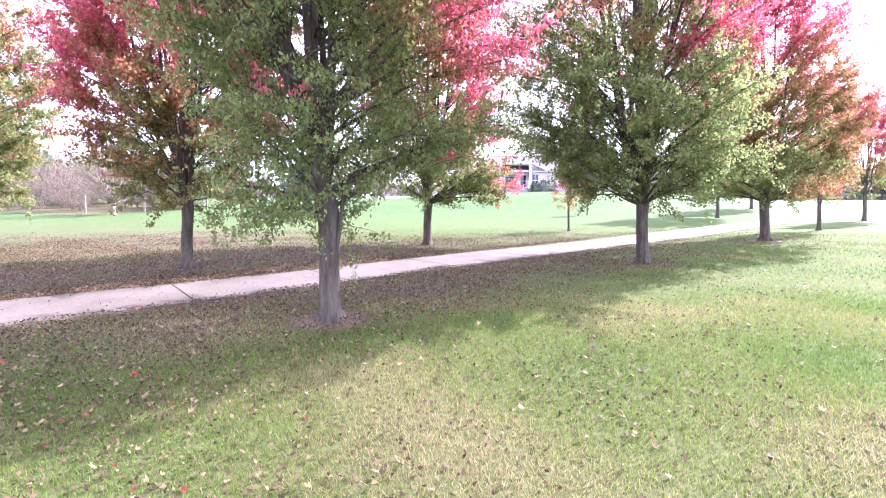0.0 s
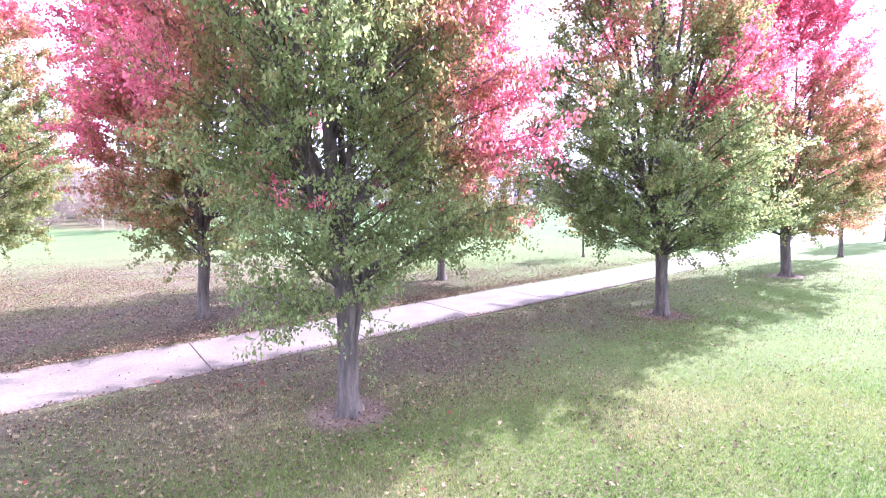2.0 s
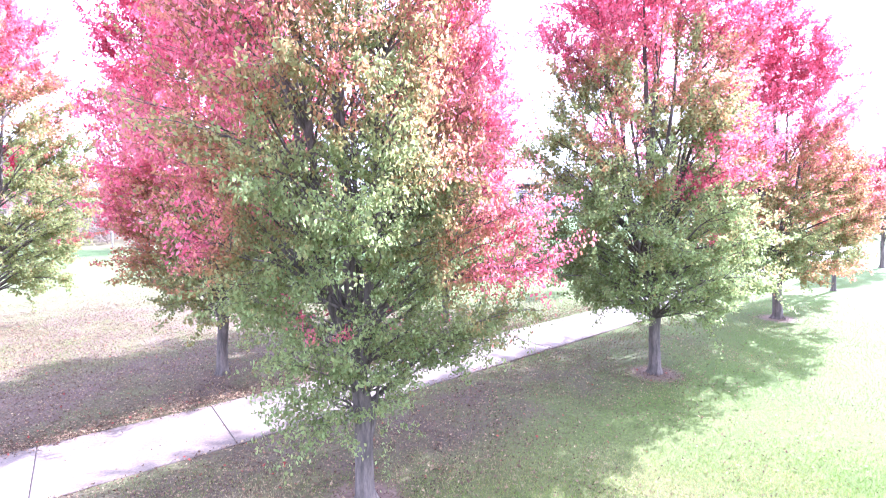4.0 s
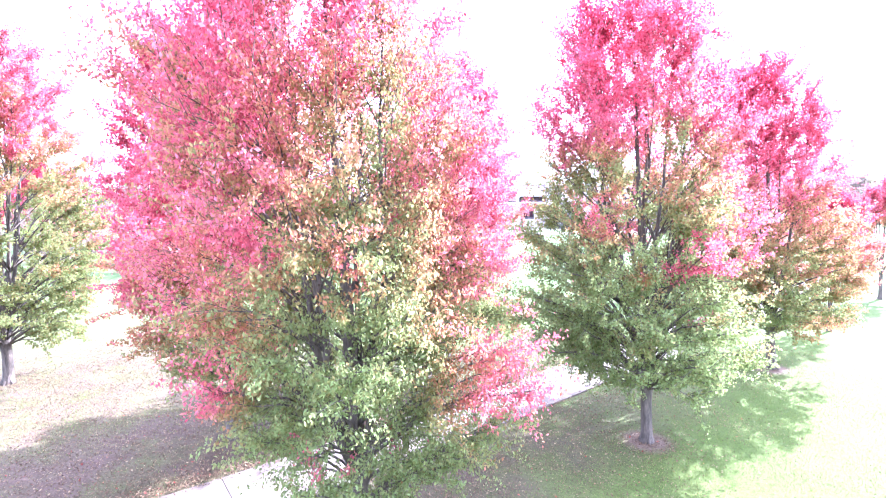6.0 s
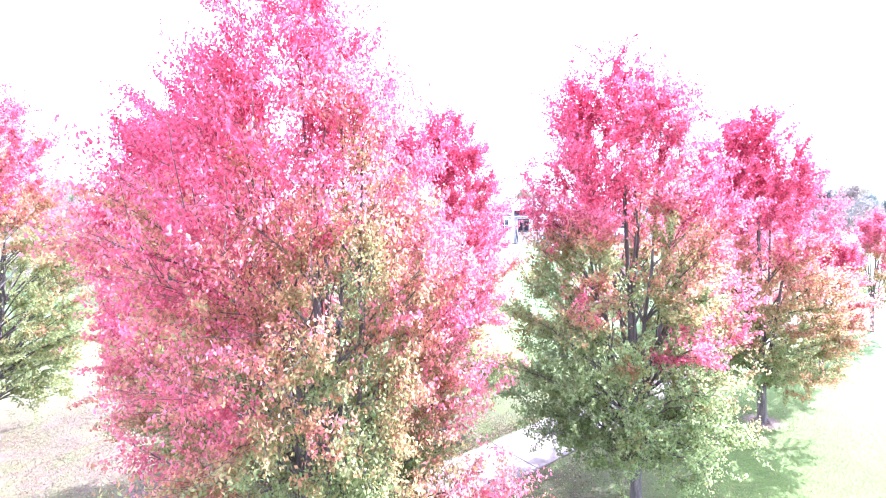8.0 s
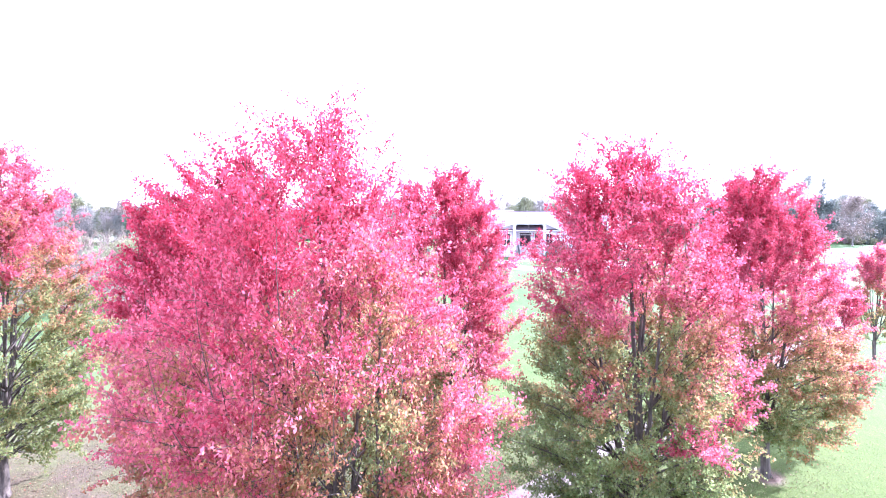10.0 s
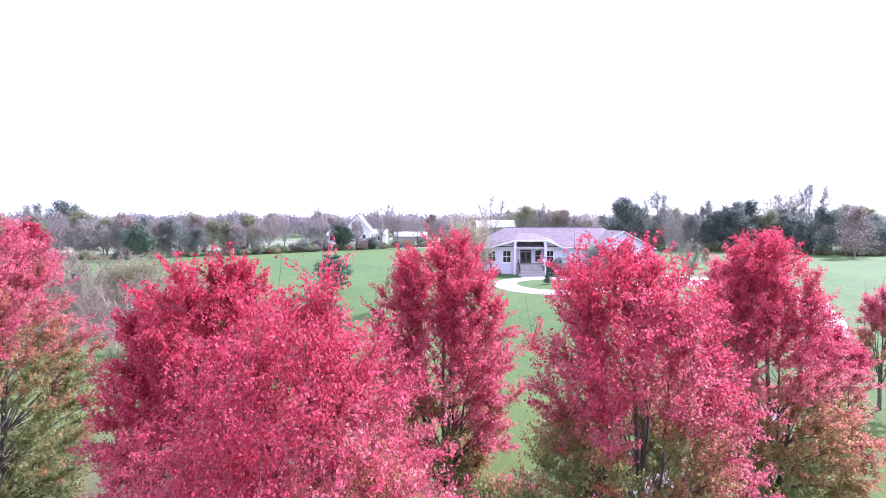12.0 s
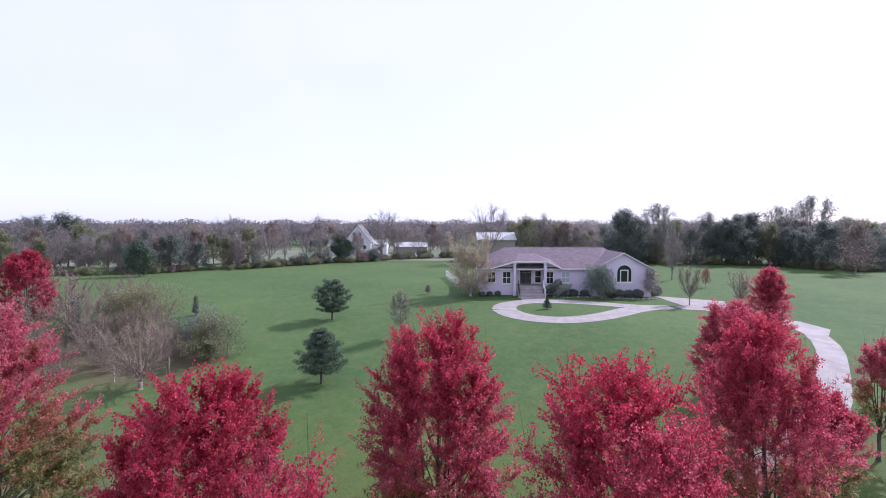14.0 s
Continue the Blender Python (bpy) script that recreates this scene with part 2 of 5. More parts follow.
def ground(x, y):
    i = min(max(int(np.searchsorted(KY, y)) - 1, 0), len(KY) - 2)

    def slope(k):
        return 0.012 if k <= 0 else 0.0 if k >= len(KY) - 1 else (KZ[k + 1] - KZ[k - 1]) / (KY[k + 1] - KY[k - 1])
    h = KY[i + 1] - KY[i]
    s = (min(max(y, KY[0]), KY[-1]) - KY[i]) / h
    z = KZ[i] * (2 * s**3 - 3 * s * s + 1) + h * slope(i) * (s**3 - 2 * s * s + s) + KZ[i + 1] * (3 * s * s - 2 * s**3) + h * slope(i + 1) * (s**3 - s * s)
    fade = min(max((60 - y) / 30, 0), 1)
    z += 0.012 * 25 * math.tanh(x / 25) * fade
    d = -(x - DRIVE0.x) * ROW.y + (y - DRIVE0.y) * ROW.x
    rise = float(np.mean(np.interp((y - 2, y - 1, y, y + 1, y + 2), RISE_Y, RISE_Z))) * math.exp(-((x - 18) / 24) ** 2)
    near = math.exp(-((x / 30) ** 2 + ((y - 10) / 30) ** 2))
    z += near * 0.012 * (math.sin(x * 1.7 + y * .6) + math.sin(x * .8 - y * 1.9))
    return z - 0.22 * math.exp(-(d / 2.3) ** 2) * fade + rise


# ---- mesh helpers ----
def raw_mesh(name, verts, faces, mat, turn=None, smooth=False):
    """A mesh from arrays; turn: one number a face."""
    me = bpy.data.meshes.new(name)
    verts = np.asarray(verts, np.float32)
    if isinstance(faces, np.ndarray):
        k = faces.shape[1]
        me.vertices.add(len(verts))
        me.vertices.foreach_set("co", verts.ravel())
        me.loops.add(faces.size)
        me.loops.foreach_set("vertex_index", faces.astype(np.int32).ravel())
        me.polygons.add(len(faces))
        me.polygons.foreach_set("loop_start", np.arange(0, faces.size, k, dtype=np.int32))
        me.update(calc_edges=True)
    else:
        me.from_pydata(verts.tolist(), [], faces)
    if turn is not None:
        at = me.attributes.new("turn", "FLOAT", "FACE")
        at.data.foreach_set("value", np.asarray(turn, np.float32))
    if smooth:
        me.polygons.foreach_set("use_smooth", np.ones(len(me.polygons), bool))
    me.materials.append(mat)
    return me


def part(name, bm, mat, parent, label=""):
    """Links a bmesh, or a finished mesh, as one object under a thing."""
    if isinstance(bm, bmesh.types.BMesh):
        me = bpy.data.meshes.new(name)
        bm.to_mesh(me)
        bm.free()
        me.materials.append(mat)
    else:
        me = bm
    ob = new(name, me)
    ob.parent = parent
    if label:
        tagged(ob, label)
    return ob


def thing(name, at, label, category, group="", kind=""):
    ob = new(name)
    ob.location = at
    ob.empty_display_size = 0.2
    return tagged(ob, label, category, group, kind)


def box(x0, x1, y0, y1, z0, z1, bevel=0.0):
    bm = bmesh.new()
    bmesh.ops.create_cube(bm, size=1, matrix=Matrix.Translation(((x0 + x1) / 2, (y0 + y1) / 2, (z0 + z1) / 2)) @ Matrix.Diagonal((x1 - x0, y1 - y0, z1 - z0, 1)))
    if bevel:
        bmesh.ops.bevel(bm, geom=bm.edges[:], offset=bevel, segments=1, affect="EDGES")
    return bm


def prism(poly, axis, a, b):
    """A polygon drawn across an axis ("x": points are (y, z), "y": (x, z), "z": (x, y)), drawn out from a to b."""
    bm = bmesh.new()

    def at(p, c):
        return {"x": (c, p[0], p[1]), "y": (p[0], c, p[1]), "z": (p[0], p[1], c)}[axis]
    lo, hi = [bm.verts.new(at(p, a)) for p in poly], [bm.verts.new(at(p, b)) for p in poly]
    bm.faces.new(lo)
    bm.faces.new(hi[::-1])
    for i in range(len(poly)):
        j = (i + 1) % len(poly)
        bm.faces.new((lo[i], hi[i], hi[j], lo[j]))
    bmesh.ops.recalc_face_normals(bm, faces=bm.faces[:])
    return bm


class Wood:
    """Gathers tapered tubes into one mesh."""

    def __init__(self):
        self.v, self.f = [], []

    def tube(self, pts, radii, sides=5):
        pts = [Vector(p) for p in pts]
        base = len(self.v)
        for i, (p, r) in enumerate(zip(pts, radii)):
            d = (pts[min(i + 1, len(pts) - 1)] - pts[max(i - 1, 0)]).normalized()
            a = d.orthogonal().normalized() if abs(d.z) < 0.9 else Vector((1, 0, 0)).cross(d).normalized()
            b = d.cross(a)
            for k in range(sides):
                w = 2 * math.pi * k / sides
                self.v.append(p + (a * math.cos(w) + b * math.sin(w)) * r)
        for i in range(len(pts) - 1):
            for k in range(sides):
                q = base + i * sides
                self.f.append((q + k, q + (k + 1) % sides, q + sides + (k + 1) % sides, q + sides + k))

    def mesh(self, name, mat):
        return raw_mesh(name, [tuple(v) for v in self.v], self.f, mat, smooth=True)


def leaf_mesh(name, places, sizes, turn, rng, mat, lobed=False, flat=0.0, width=0.8, small=False, hang=0.0):
    """Many small leaves: a folded lobed outline of two quads each, or one diamond each. flat: 0 any tilt, 1 lying level. hang: how far the tips droop."""
    n = len(places)
    nrm = rng.normal(size=(n, 3))
    nrm[:, 2] = np.abs(nrm[:, 2]) + flat * 6
    nrm /= np.linalg.norm(nrm, axis=1)[:, None]
    d = rng.normal(size=(n, 3))
    if hang:
        d[:, 2] -= hang
        d /= np.linalg.norm(d, axis=1)[:, None]
        nrm -= (d * nrm).sum(1)[:, None] * d
        nrm /= np.linalg.norm(nrm, axis=1)[:, None]
    d -= (d * nrm).sum(1)[:, None] * nrm
    d /= np.linalg.norm(d, axis=1)[:, None]
    w = np.cross(nrm, d)
    s = np.asarray(sizes)[:, None]
    if lobed:
        out = [(0, -.5, 0), (.5 * width, -.2, .12), (.27 * width, .12, .06), (0, .5, -.05), (-.27 * width, .12, .06), (-.5 * width, -.2, .12)]
        quads = np.array([(0, 1, 2, 3), (0, 3, 4, 5)])
    elif small:
        out = [(0, -.5, 0), (.46 * width, .32, .06), (-.46 * width, .32, .0)]
        quads = np.array([(0, 1, 2)])
    else:
        out = [(0, -.5, 0), (.42 * width, 0, .08), (0, .5, 0), (-.42 * width, 0, .08)]
        quads = np.array([(0, 1, 2, 3)])
    k = len(out)
    v = np.stack([places + s * (w * a + d * b + nrm * c) for a, b, c in out], 1).reshape(-1, 3)
    f = (np.arange(n)[:, None, None] * k + quads[None]).reshape(-1, quads.shape[1])
    return raw_mesh(name, v, f, mat, np.repeat(turn, len(quads)))


def maple_leaves(name, places, sizes, turn, rng, mat):
    """Five-lobed fallen leaves, curled, each a fan of ten triangles."""
    n = len(places)
    rim = np.array([(.0, 1.0), (.16, .42), (.62, .62), (.34, .12), (.85, -.08), (.22, -.3), (-.22, -.3), (-.85, -.08), (-.34, .12), (-.62, .62), (-.16, .42)]) * .5
    a = rng.uniform(0, 6.3, n)
    tilt = rng.normal(size=(n, 2)) * .35
    curl = rng.uniform(-.1, .9, n)
    out = [np.zeros((n, 2))] + [np.tile(p, (n, 1)) for p in rim]
    v = []
    for k, p in enumerate(out):
        x, y = p[:, 0] * sizes, p[:, 1] * sizes
        z = x * tilt[:, 0] + y * tilt[:, 1] + curl * (x * x + y * y) / np.maximum(sizes, 1e-6) * 1.6
        v.append(np.stack([places[:, 0] + x * np.cos(a) - y * np.sin(a), places[:, 1] + x * np.sin(a) + y * np.cos(a), places[:, 2] + z], 1))
    v = np.stack(v, 1).reshape(-1, 3)
    fan = np.array([(0, i, i % 11 + 1) for i in range(1, 12)])
    return raw_mesh(name, v, (np.arange(n)[:, None, None] * 12 + fan[None]).reshape(-1, 3), mat, np.repeat(turn, 11))


def lumps(p, seed, scale):
    """A cheap smooth field from -1 to 1 over an array of places."""
    r = np.random.default_rng(seed)
    out = np.zeros(len(p))
    for _ in range(5):
        k, ph = r.normal(size=3) * scale, r.uniform(0, 6.3)
        out += np.sin(p @ k + ph)
    return out / 2.6


# ---- trees ----
PROFILE_U = [0, .06, .2, .4, .62, .8, .92, 1.0]
PROFILE_R = [.55, .82, 1.0, 1.0, .88, .68, .46, .16]


def tree_meshes(seed, height, radius, crown_base, trunk_r, leaders=7, laterals=170, twigs=11, leaves=50000, leaf_size=0.1, lobed=False,
                lean=(0, 0), turn=None, leaf_mat=None, bark=None, up=0.6, twig_len=0.85, top_spread=0.45, profile=None, spray=0.075, twig_r=0.006, fork=1.5, outer=0.22, small=False, align=.95, loose=.8, dome=False, grain=.075, shoots=0, boughs=(), leaf_width=.8, bias=(0, 0), sprout=None, tilt=.12, hang=0.0, tips=1.0):
    rng = np.random.default_rng(seed)
    wood = Wood()
    prof = profile or PROFILE_R
    H, cb = height, crown_base
    lobes = [(rng.integers(2, 6), rng.uniform(0, 6.3), rng.uniform(.04, .1)) for _ in range(3)]

    def env(z, a):
        u = (z - cb) / (H - cb)
        r = radius * np.interp(u, PROFILE_U, prof)
        return r * (1 + sum(k * math.sin(m * a + ph + 2.5 * u) for m, ph, k in lobes) + (bias[0] * math.cos(a) + bias[1] * math.sin(a)) * (1.3 - 1.2 * u))

    def axis(z):
        u = max(0, (z - 0.5) / H)
        return Vector((lean[0] * u, lean[1] * u, z))
    fine_u = np.linspace(0, 1, 60)
    cum = np.cumsum(np.interp(fine_u, PROFILE_U, prof) ** 1.2)
    cum = (cum - cum[0]) / (cum[-1] - cum[0])
    # trunk with a root flare
    top = min(fork * 1.6, H * .5)
    zs = [-0.15, 0.0, 0.07, 0.18, 0.4, 0.8, fork * .8, fork, top, H * 0.72]
    rs = [1.75, 1.5, 1.25, 1.1, 1.02, 0.97, 0.97, 1.06, 0.62, 0.12]
    wood.tube([axis(z) + Vector((math.sin(z * 2.1 + seed) * .03, math.cos(z * 1.7 + seed) * .03, 0)) * min(z, 2) for z in zs], [trunk_r * r for r in rs], 14)
    for k in range(5):  # surface roots run out of the flare
        a = 2 * math.pi * (k + rng.uniform(-.3, .3)) / 5
        out = Vector((math.cos(a), math.sin(a), 0)) * trunk_r
        wood.tube([out * .7 + Vector((0, 0, .22)), out * 1.25 + Vector((0, 0, .07)), out * 1.9 + Vector((0, 0, -.06))], [trunk_r * .32, trunk_r * .3, trunk_r * .12], 6)
    if sprout:  # a thin second stem that leaves the trunk low down
        p = Vector(sprout)
        wood.tube([(p.x * .25, p.y * .25, p.z * .45), (p.x * .7, p.y * .7, p.z * .72), p, p * 1.25], [.035, .032, .026, .012], 6)
    stems = [([axis(z) for z in np.linspace(top, H * .97, 8)], trunk_r * .55)]
    for i in range(leaders):
        a = 2 * math.pi * (i + rng.uniform(-.3, .3)) / leaders
        z0 = fork + rng.uniform(-.1, 1.0) * min(1, H / 8)
        zt = H * rng.uniform(.72, .99)
        rr = radius * top_spread * math.sqrt(rng.uniform(.15, 1.6))
        if dome:  # leaders end under the rounded top
            rr = radius * top_spread * math.sqrt((i + .5) / leaders)
            u1 = float(np.interp(-rr * 1.12 / radius, [-v for v in prof[3:]], PROFILE_U[3:]))
            zt = cb + (H - cb) * u1 * rng.uniform(.93, 1.0)
        p0, p1 = axis(z0), axis(zt) + Vector((math.cos(a) * rr, math.sin(a) * rr, 0))
        pts = []
        for s in np.linspace(0, 1, 8):
            o = s ** 0.65
            q = p0.lerp(p1, s)
            h0 = p0.xy.lerp(p1.xy, o)
            pts.append(Vector((h0.x + rng.normal() * .04, h0.y + rng.normal() * .04, q.z)))
        stems.append((pts, trunk_r * rng.uniform(.36, .5)))
    for pts, r in stems:
        wood.tube(pts, [r * (1 - .93 * i / (len(pts) - 1)) for i in range(len(pts))], 6)
    # side limbs reach out to the crown's edge
    limbs = []
    for i in range(laterals + 3 * len(boughs)):
        ze = cb + (H - cb) * float(np.interp(min(1, (i + rng.uniform(0, 1)) / laterals), cum, fine_u))
        a = i * 2.39996 + rng.normal() * .25
        end = axis(ze) + Vector((math.cos(a), math.sin(a), 0)) * env(ze, a) * rng.uniform(.62, .93)
        if i >= laterals:  # low boughs that hang out past the rest
            end = Vector(boughs[(i - laterals) // 3]) + Vector((rng.normal(), rng.normal(), rng.normal() * .5)) * .3
            ze = end.z
        reach = (end.xy - axis(ze).xy).length
        zs_ = max(fork * .95, ze - reach * rng.uniform(.35, 1.0) * up * (1.0 + 1.1 * (ze - cb) / (H - cb)))
        best = None
        for pts, r in stems:
            for k, p in enumerate(pts[:-1]):
                c = abs(p.z - zs_) + 0.5 * (p.xy - end.xy).length
                if best is None or c < best[0]:
                    best = (c, p, r * (1 - .93 * k / (len(pts) - 1)))
        p0 = best[1]
        pts = []
        for s in np.linspace(0, 1, 6):
            q = p0.lerp(end, s)
            q.z += math.sin(s * math.pi) * reach * .08 + rng.normal() * .03
            pts.append(q + Vector((rng.normal(), rng.normal(), 0)) * .04 * s)
        r0 = min(best[2] * .6, trunk_r * .28) * (0.5 + 0.5 * reach / radius)
        wood.tube(pts, [max(r0 * (1 - .85 * k / 5), twig_r) for k in range(6)], 5)
        limbs.append((pts, .3 + 1.05 * (end - p0).length / radius))
    for pts, r in stems:
        limbs.append((pts[3:], 4.0))
    # bare shoots above the crown
    for _ in range(shoots):
        p = limbs[int(rng.integers(int(laterals * .6), laterals))][0][-1]
        L = rng.uniform(.7, 1.4)
        e = p + Vector((rng.normal() * .12, rng.normal() * .12, 1)) * L
        wood.tube([p, p.lerp(e, .5) + Vector((rng.normal() * .03, 0, 0)), e], [.008, .006, .003], 3)
    # twigs and the leaves along them
    spots = []
    for pts, weight in limbs:
        early = rng.uniform()
        for _ in range(int(twigs * weight)):
            s = (outer + (1 - outer) * rng.uniform() ** tips) * (len(pts) - 1)
            k = min(int(s), len(pts) - 2)
            p = pts[k].lerp(pts[k + 1], s - k)
            d = (pts[k + 1] - pts[k]).normalized()
            g = Vector((rng.normal(), rng.normal(), rng.normal() * .55 + .2 + .5 * max(0, p.z / H - .4)))
            d = (d * align + g.normalized() * loose).normalized()
            L = twig_len * rng.uniform(.5, 1.08)
            e = p + d * L
            wood.tube([p, p + d * L * .5 + Vector((0, 0, .04)), e], [twig_r * 1.3, twig_r, twig_r * .5], 3)
            spots.append((p, e, early))
    wood_mesh = wood.mesh("trunk", bark)
    if leaves <= 0:
        return wood_mesh, None
    A, B = np.array([tuple(q[0]) for q in spots]), np.array([tuple(q[1]) for q in spots])
    idx = rng.integers(0, len(spots), leaves)
    s = rng.uniform(.1, 1.08, leaves)[:, None]
    pos = A[idx] * (1 - s) + B[idx] * s + rng.normal(size=(leaves, 3)) * spray
    pos[:, 2] -= 0.03
    u = (pos[:, 2] - cb) / (H - cb)
    cen = np.stack([lean[0] * pos[:, 2] / H, lean[1] * pos[:, 2] / H], 1)
    rad = np.linalg.norm(pos[:, :2] - cen, axis=1) / radius
    patch = lumps(A, seed + 5, 1.0)[idx] * .5 + lumps(A, seed + 9, 2.3)[idx] * .5
    spot = np.array([q[2] for q in spots])[idx]
    t = turn(u, rad, patch, spot, pos) if turn else np.clip(.5 + .35 * patch + rng.normal(size=leaves) * .12, 0, 1)
    t = np.clip(t + rng.normal(size=leaves) * grain, 0, 1)
    size = leaf_size * rng.uniform(.6, 1.25, leaves)
    return wood_mesh, leaf_mesh("crown", pos, size, t, rng, leaf_mat, lobed, tilt, leaf_width, small, hang)


def plant_tree(name, x, y, meshes, label, category="tree", group="", spin=0.0, size=1.0, sink=0.03):
    ob = thing(name, (x, y, ground(x, y) - sink), label, category, group)
    part("trunk", meshes[0], None, ob)
    if meshes[1]:
        part("crown", meshes[1], None, ob)
    ob.rotation_euler[2], ob.scale = spin, (size,) * 3
    return ob


MAPLE_SHAPE = [.26, .46, .8, 1.0, .95, .78, .56, .2]


def maple_turn(green, red, radius, sunny=.2, floor=.05, blushes=(), deep=1.0, lift=.3):
    """Green inside, below and on the shaded side, red above, outside and towards the sun, with boughs that turn early."""
    def f(u, rad, patch, spot, pos):
        sun_side = (pos[:, 0] * to_sun.x + pos[:, 1] * to_sun.y) / radius
        k = (u + .2 * patch + .28 * (rad - .6) + sunny * sun_side + .3 * (spot - .5) - green) / (red - green)
        k = k + lift * np.clip((u - .5) / .25, 0, 1)
        for x, y, z, r, w in blushes:
            k = k + w * np.exp(-((pos[:, 0] - x) ** 2 + (pos[:, 1] - y) ** 2 + (pos[:, 2] - z) ** 2) / r**2)
        t = np.clip(k, 0, 1) * .58 + np.interp(u, [.3, .62, 1.0], [0, .12, .36]) * deep * np.clip(k, 0, 1)
        t = np.where((spot > .93) & (u > .14), np.maximum(t, .5 + 2.5 * (spot - .93)), t)
        return floor + t * (1 - max(floor, .05)) / .95 if floor > .05 else t + .05
    return f


def maple(x, y, height, radius, seed, label, green=.2, red=.62, leaves=60000, lean=(0, 0), trunk_r=.15, lobed=False, crown_base=1.5, leaf_size=.11, floor=.05, sunny=.2, blushes=(), deep=1.0, lift=.3, **more):
    opts = dict(small=True, tilt=0, hang=1.3, tips=.7, align=.9, loose=.9, outer=.26, spray=.05, twigs=13, twig_len=.85, grain=.08, shoots=26, dome=True, top_spread=.62, profile=MAPLE_SHAPE, leaders=8)
    opts.update(more)
    m = tree_meshes(seed, height, radius, crown_base, trunk_r, leaves=leaves, lean=lean, lobed=lobed, leaf_size=leaf_size, turn=maple_turn(green, red, radius, sunny, floor, blushes, deep, lift), leaf_mat=M_leaf, bark=M_bark, **opts)
    return plant_tree("maple_tree", x, y, m, label, "tree", "maples along the drive")


# ---- ground ----
M_lawn = lawn_material()


def steps_of(*runs):
    out = []
    for a, b, d in runs:
        out += list(np.arange(a, b, d))
    return np.array(sorted(set(np.round(out, 4))))


gx = steps_of((-3000, -400, 400), (-400, -80, 40), (-80, -24, 4), (-24, 26, 0.5), (26, 80, 3), (80, 400, 40), (400, 3001, 400))
gy = steps_of((-600, -80, 130), (-80, -6, 6), (-6, 30, 0.5), (30, 100, 1.5), (100, 200, 8), (200, 500, 50), (500, 3001, 250))
X, Y = np.meshgrid(gx, gy)
Z = np.array([[ground(x, y) for x in gx] for y in gy])
ii = np.arange(len(gy) - 1)[:, None] * len(gx) + np.arange(len(gx) - 1)[None]
quads = np.stack([ii, ii + 1, ii + 1 + len(gx), ii + len(gx)], -1).reshape(-1, 4)
ground_ob = new("ground", raw_mesh("ground", np.stack([X, Y, Z], -1).reshape(-1, 3), quads, M_lawn, smooth=True))
tagged(ground_ob, "mown green lawn rising towards a house, tan patches", "lawn", kind="structure")


# ---- drive: a long concrete lane of slabs, and the loop before the house ----
def smooth_line(pts, step):
    """Catmull-Rom through the points, cut into even steps."""
    pts = [Vector(p) for p in pts]
    dense = []
    for i in range(len(pts) - 1):
        a, b, c, d = pts[max(i - 1, 0)], pts[i], pts[i + 1], pts[min(i + 2, len(pts) - 1)]
        for k in range(24):
            s = k / 24
            dense.append(.5 * (2 * b + (c - a) * s + (2 * a - 5 * b + 4 * c - d) * s * s + (3 * b - a - 3 * c + d) * s**3))
    dense.append(pts[-1])
    out, left = [dense[0]], step
    for a, b in zip(dense, dense[1:]):
        L = (b - a).length
        while L >= left:
            a = a.lerp(b, left / L)
            out.append(a)
            L -= left
            left = step
        left -= L
    return out


def slab(name, corners, parent, mat, top=.035, deep=.2, bevel=.012):
    """A slab over the ground with a level edge, its four or more corners given in plan."""
    bm = bmesh.new()
    hi = [bm.verts.new((p[0], p[1], ground(p[0], p[1]) + top)) for p in corners]
    lo = [bm.verts.new((p[0], p[1], ground(p[0], p[1]) - deep)) for p in corners]
    face = bm.faces.new(hi)
    for i in range(len(corners)):
        j = (i + 1) % len(corners)
        bm.faces.new((hi[j], hi[i], lo[i], lo[j]))
    bm.normal_update()
    if face.normal.z < 0:
        bmesh.ops.reverse_faces(bm, faces=bm.faces[:])
    if bevel:
        bmesh.ops.bevel(bm, geom=list(face.edges), offset=bevel, segments=1, affect="EDGES")
    return part(name, bm, mat, parent)


LANE = [DRIVE0 + ROW * s + Vector((-ROW.y, ROW.x)) * o for s, o in ((-43.4, 5.05), (-30, 2.6), (-15, .9), (-4, .2), (4, 0), (15, 0), (30, 0), (44, 0))] + [Vector(p) for p in ((32.6, 41.0), (36.6, 46.2), (40.3, 51.6), (42.5, 57.2), (42.0, 62.4), (39.2, 66.4), (35.0, 68.4), (30.6, 68.6))]
drive = thing("drive", (0, 0, 0), "pale concrete drive of slabs edged with fallen leaves", "driveway", kind="structure")
line = smooth_line(LANE, 3.15)


def side(pts, i, off):
    d = (pts[min(i + 1, len(pts) - 1)] - pts[max(i - 1, 0)]).normalized()
    return pts[i] + Vector((-d.y, d.x)) * off


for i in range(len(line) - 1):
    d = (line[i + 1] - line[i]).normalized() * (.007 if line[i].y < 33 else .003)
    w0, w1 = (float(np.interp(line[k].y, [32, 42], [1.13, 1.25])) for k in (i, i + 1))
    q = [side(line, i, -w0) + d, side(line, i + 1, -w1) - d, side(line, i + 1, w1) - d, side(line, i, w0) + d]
    # slabs under the maples take the stained colour that also holds tree shade
    slab("concrete_slab", q, drive, M_stained_shaded if line[i].y < 33 else M_concrete)
fine_line = smooth_line(LANE, 1.5)
bv, bf = [], []
for i in range(len(fine_line)):
    for off in (-1.05, 1.05):
        p = side(fine_line, i, off)
        bv.append((p.x, p.y, ground(p.x, p.y) + .015))
for i in range(len(fine_line) - 1):
    bf.append((2 * i, 2 * i + 2, 2 * i + 3, 2 * i + 1))
part("joint_bed", raw_mesh("joint_bed", bv, bf, M_joint), None, drive)

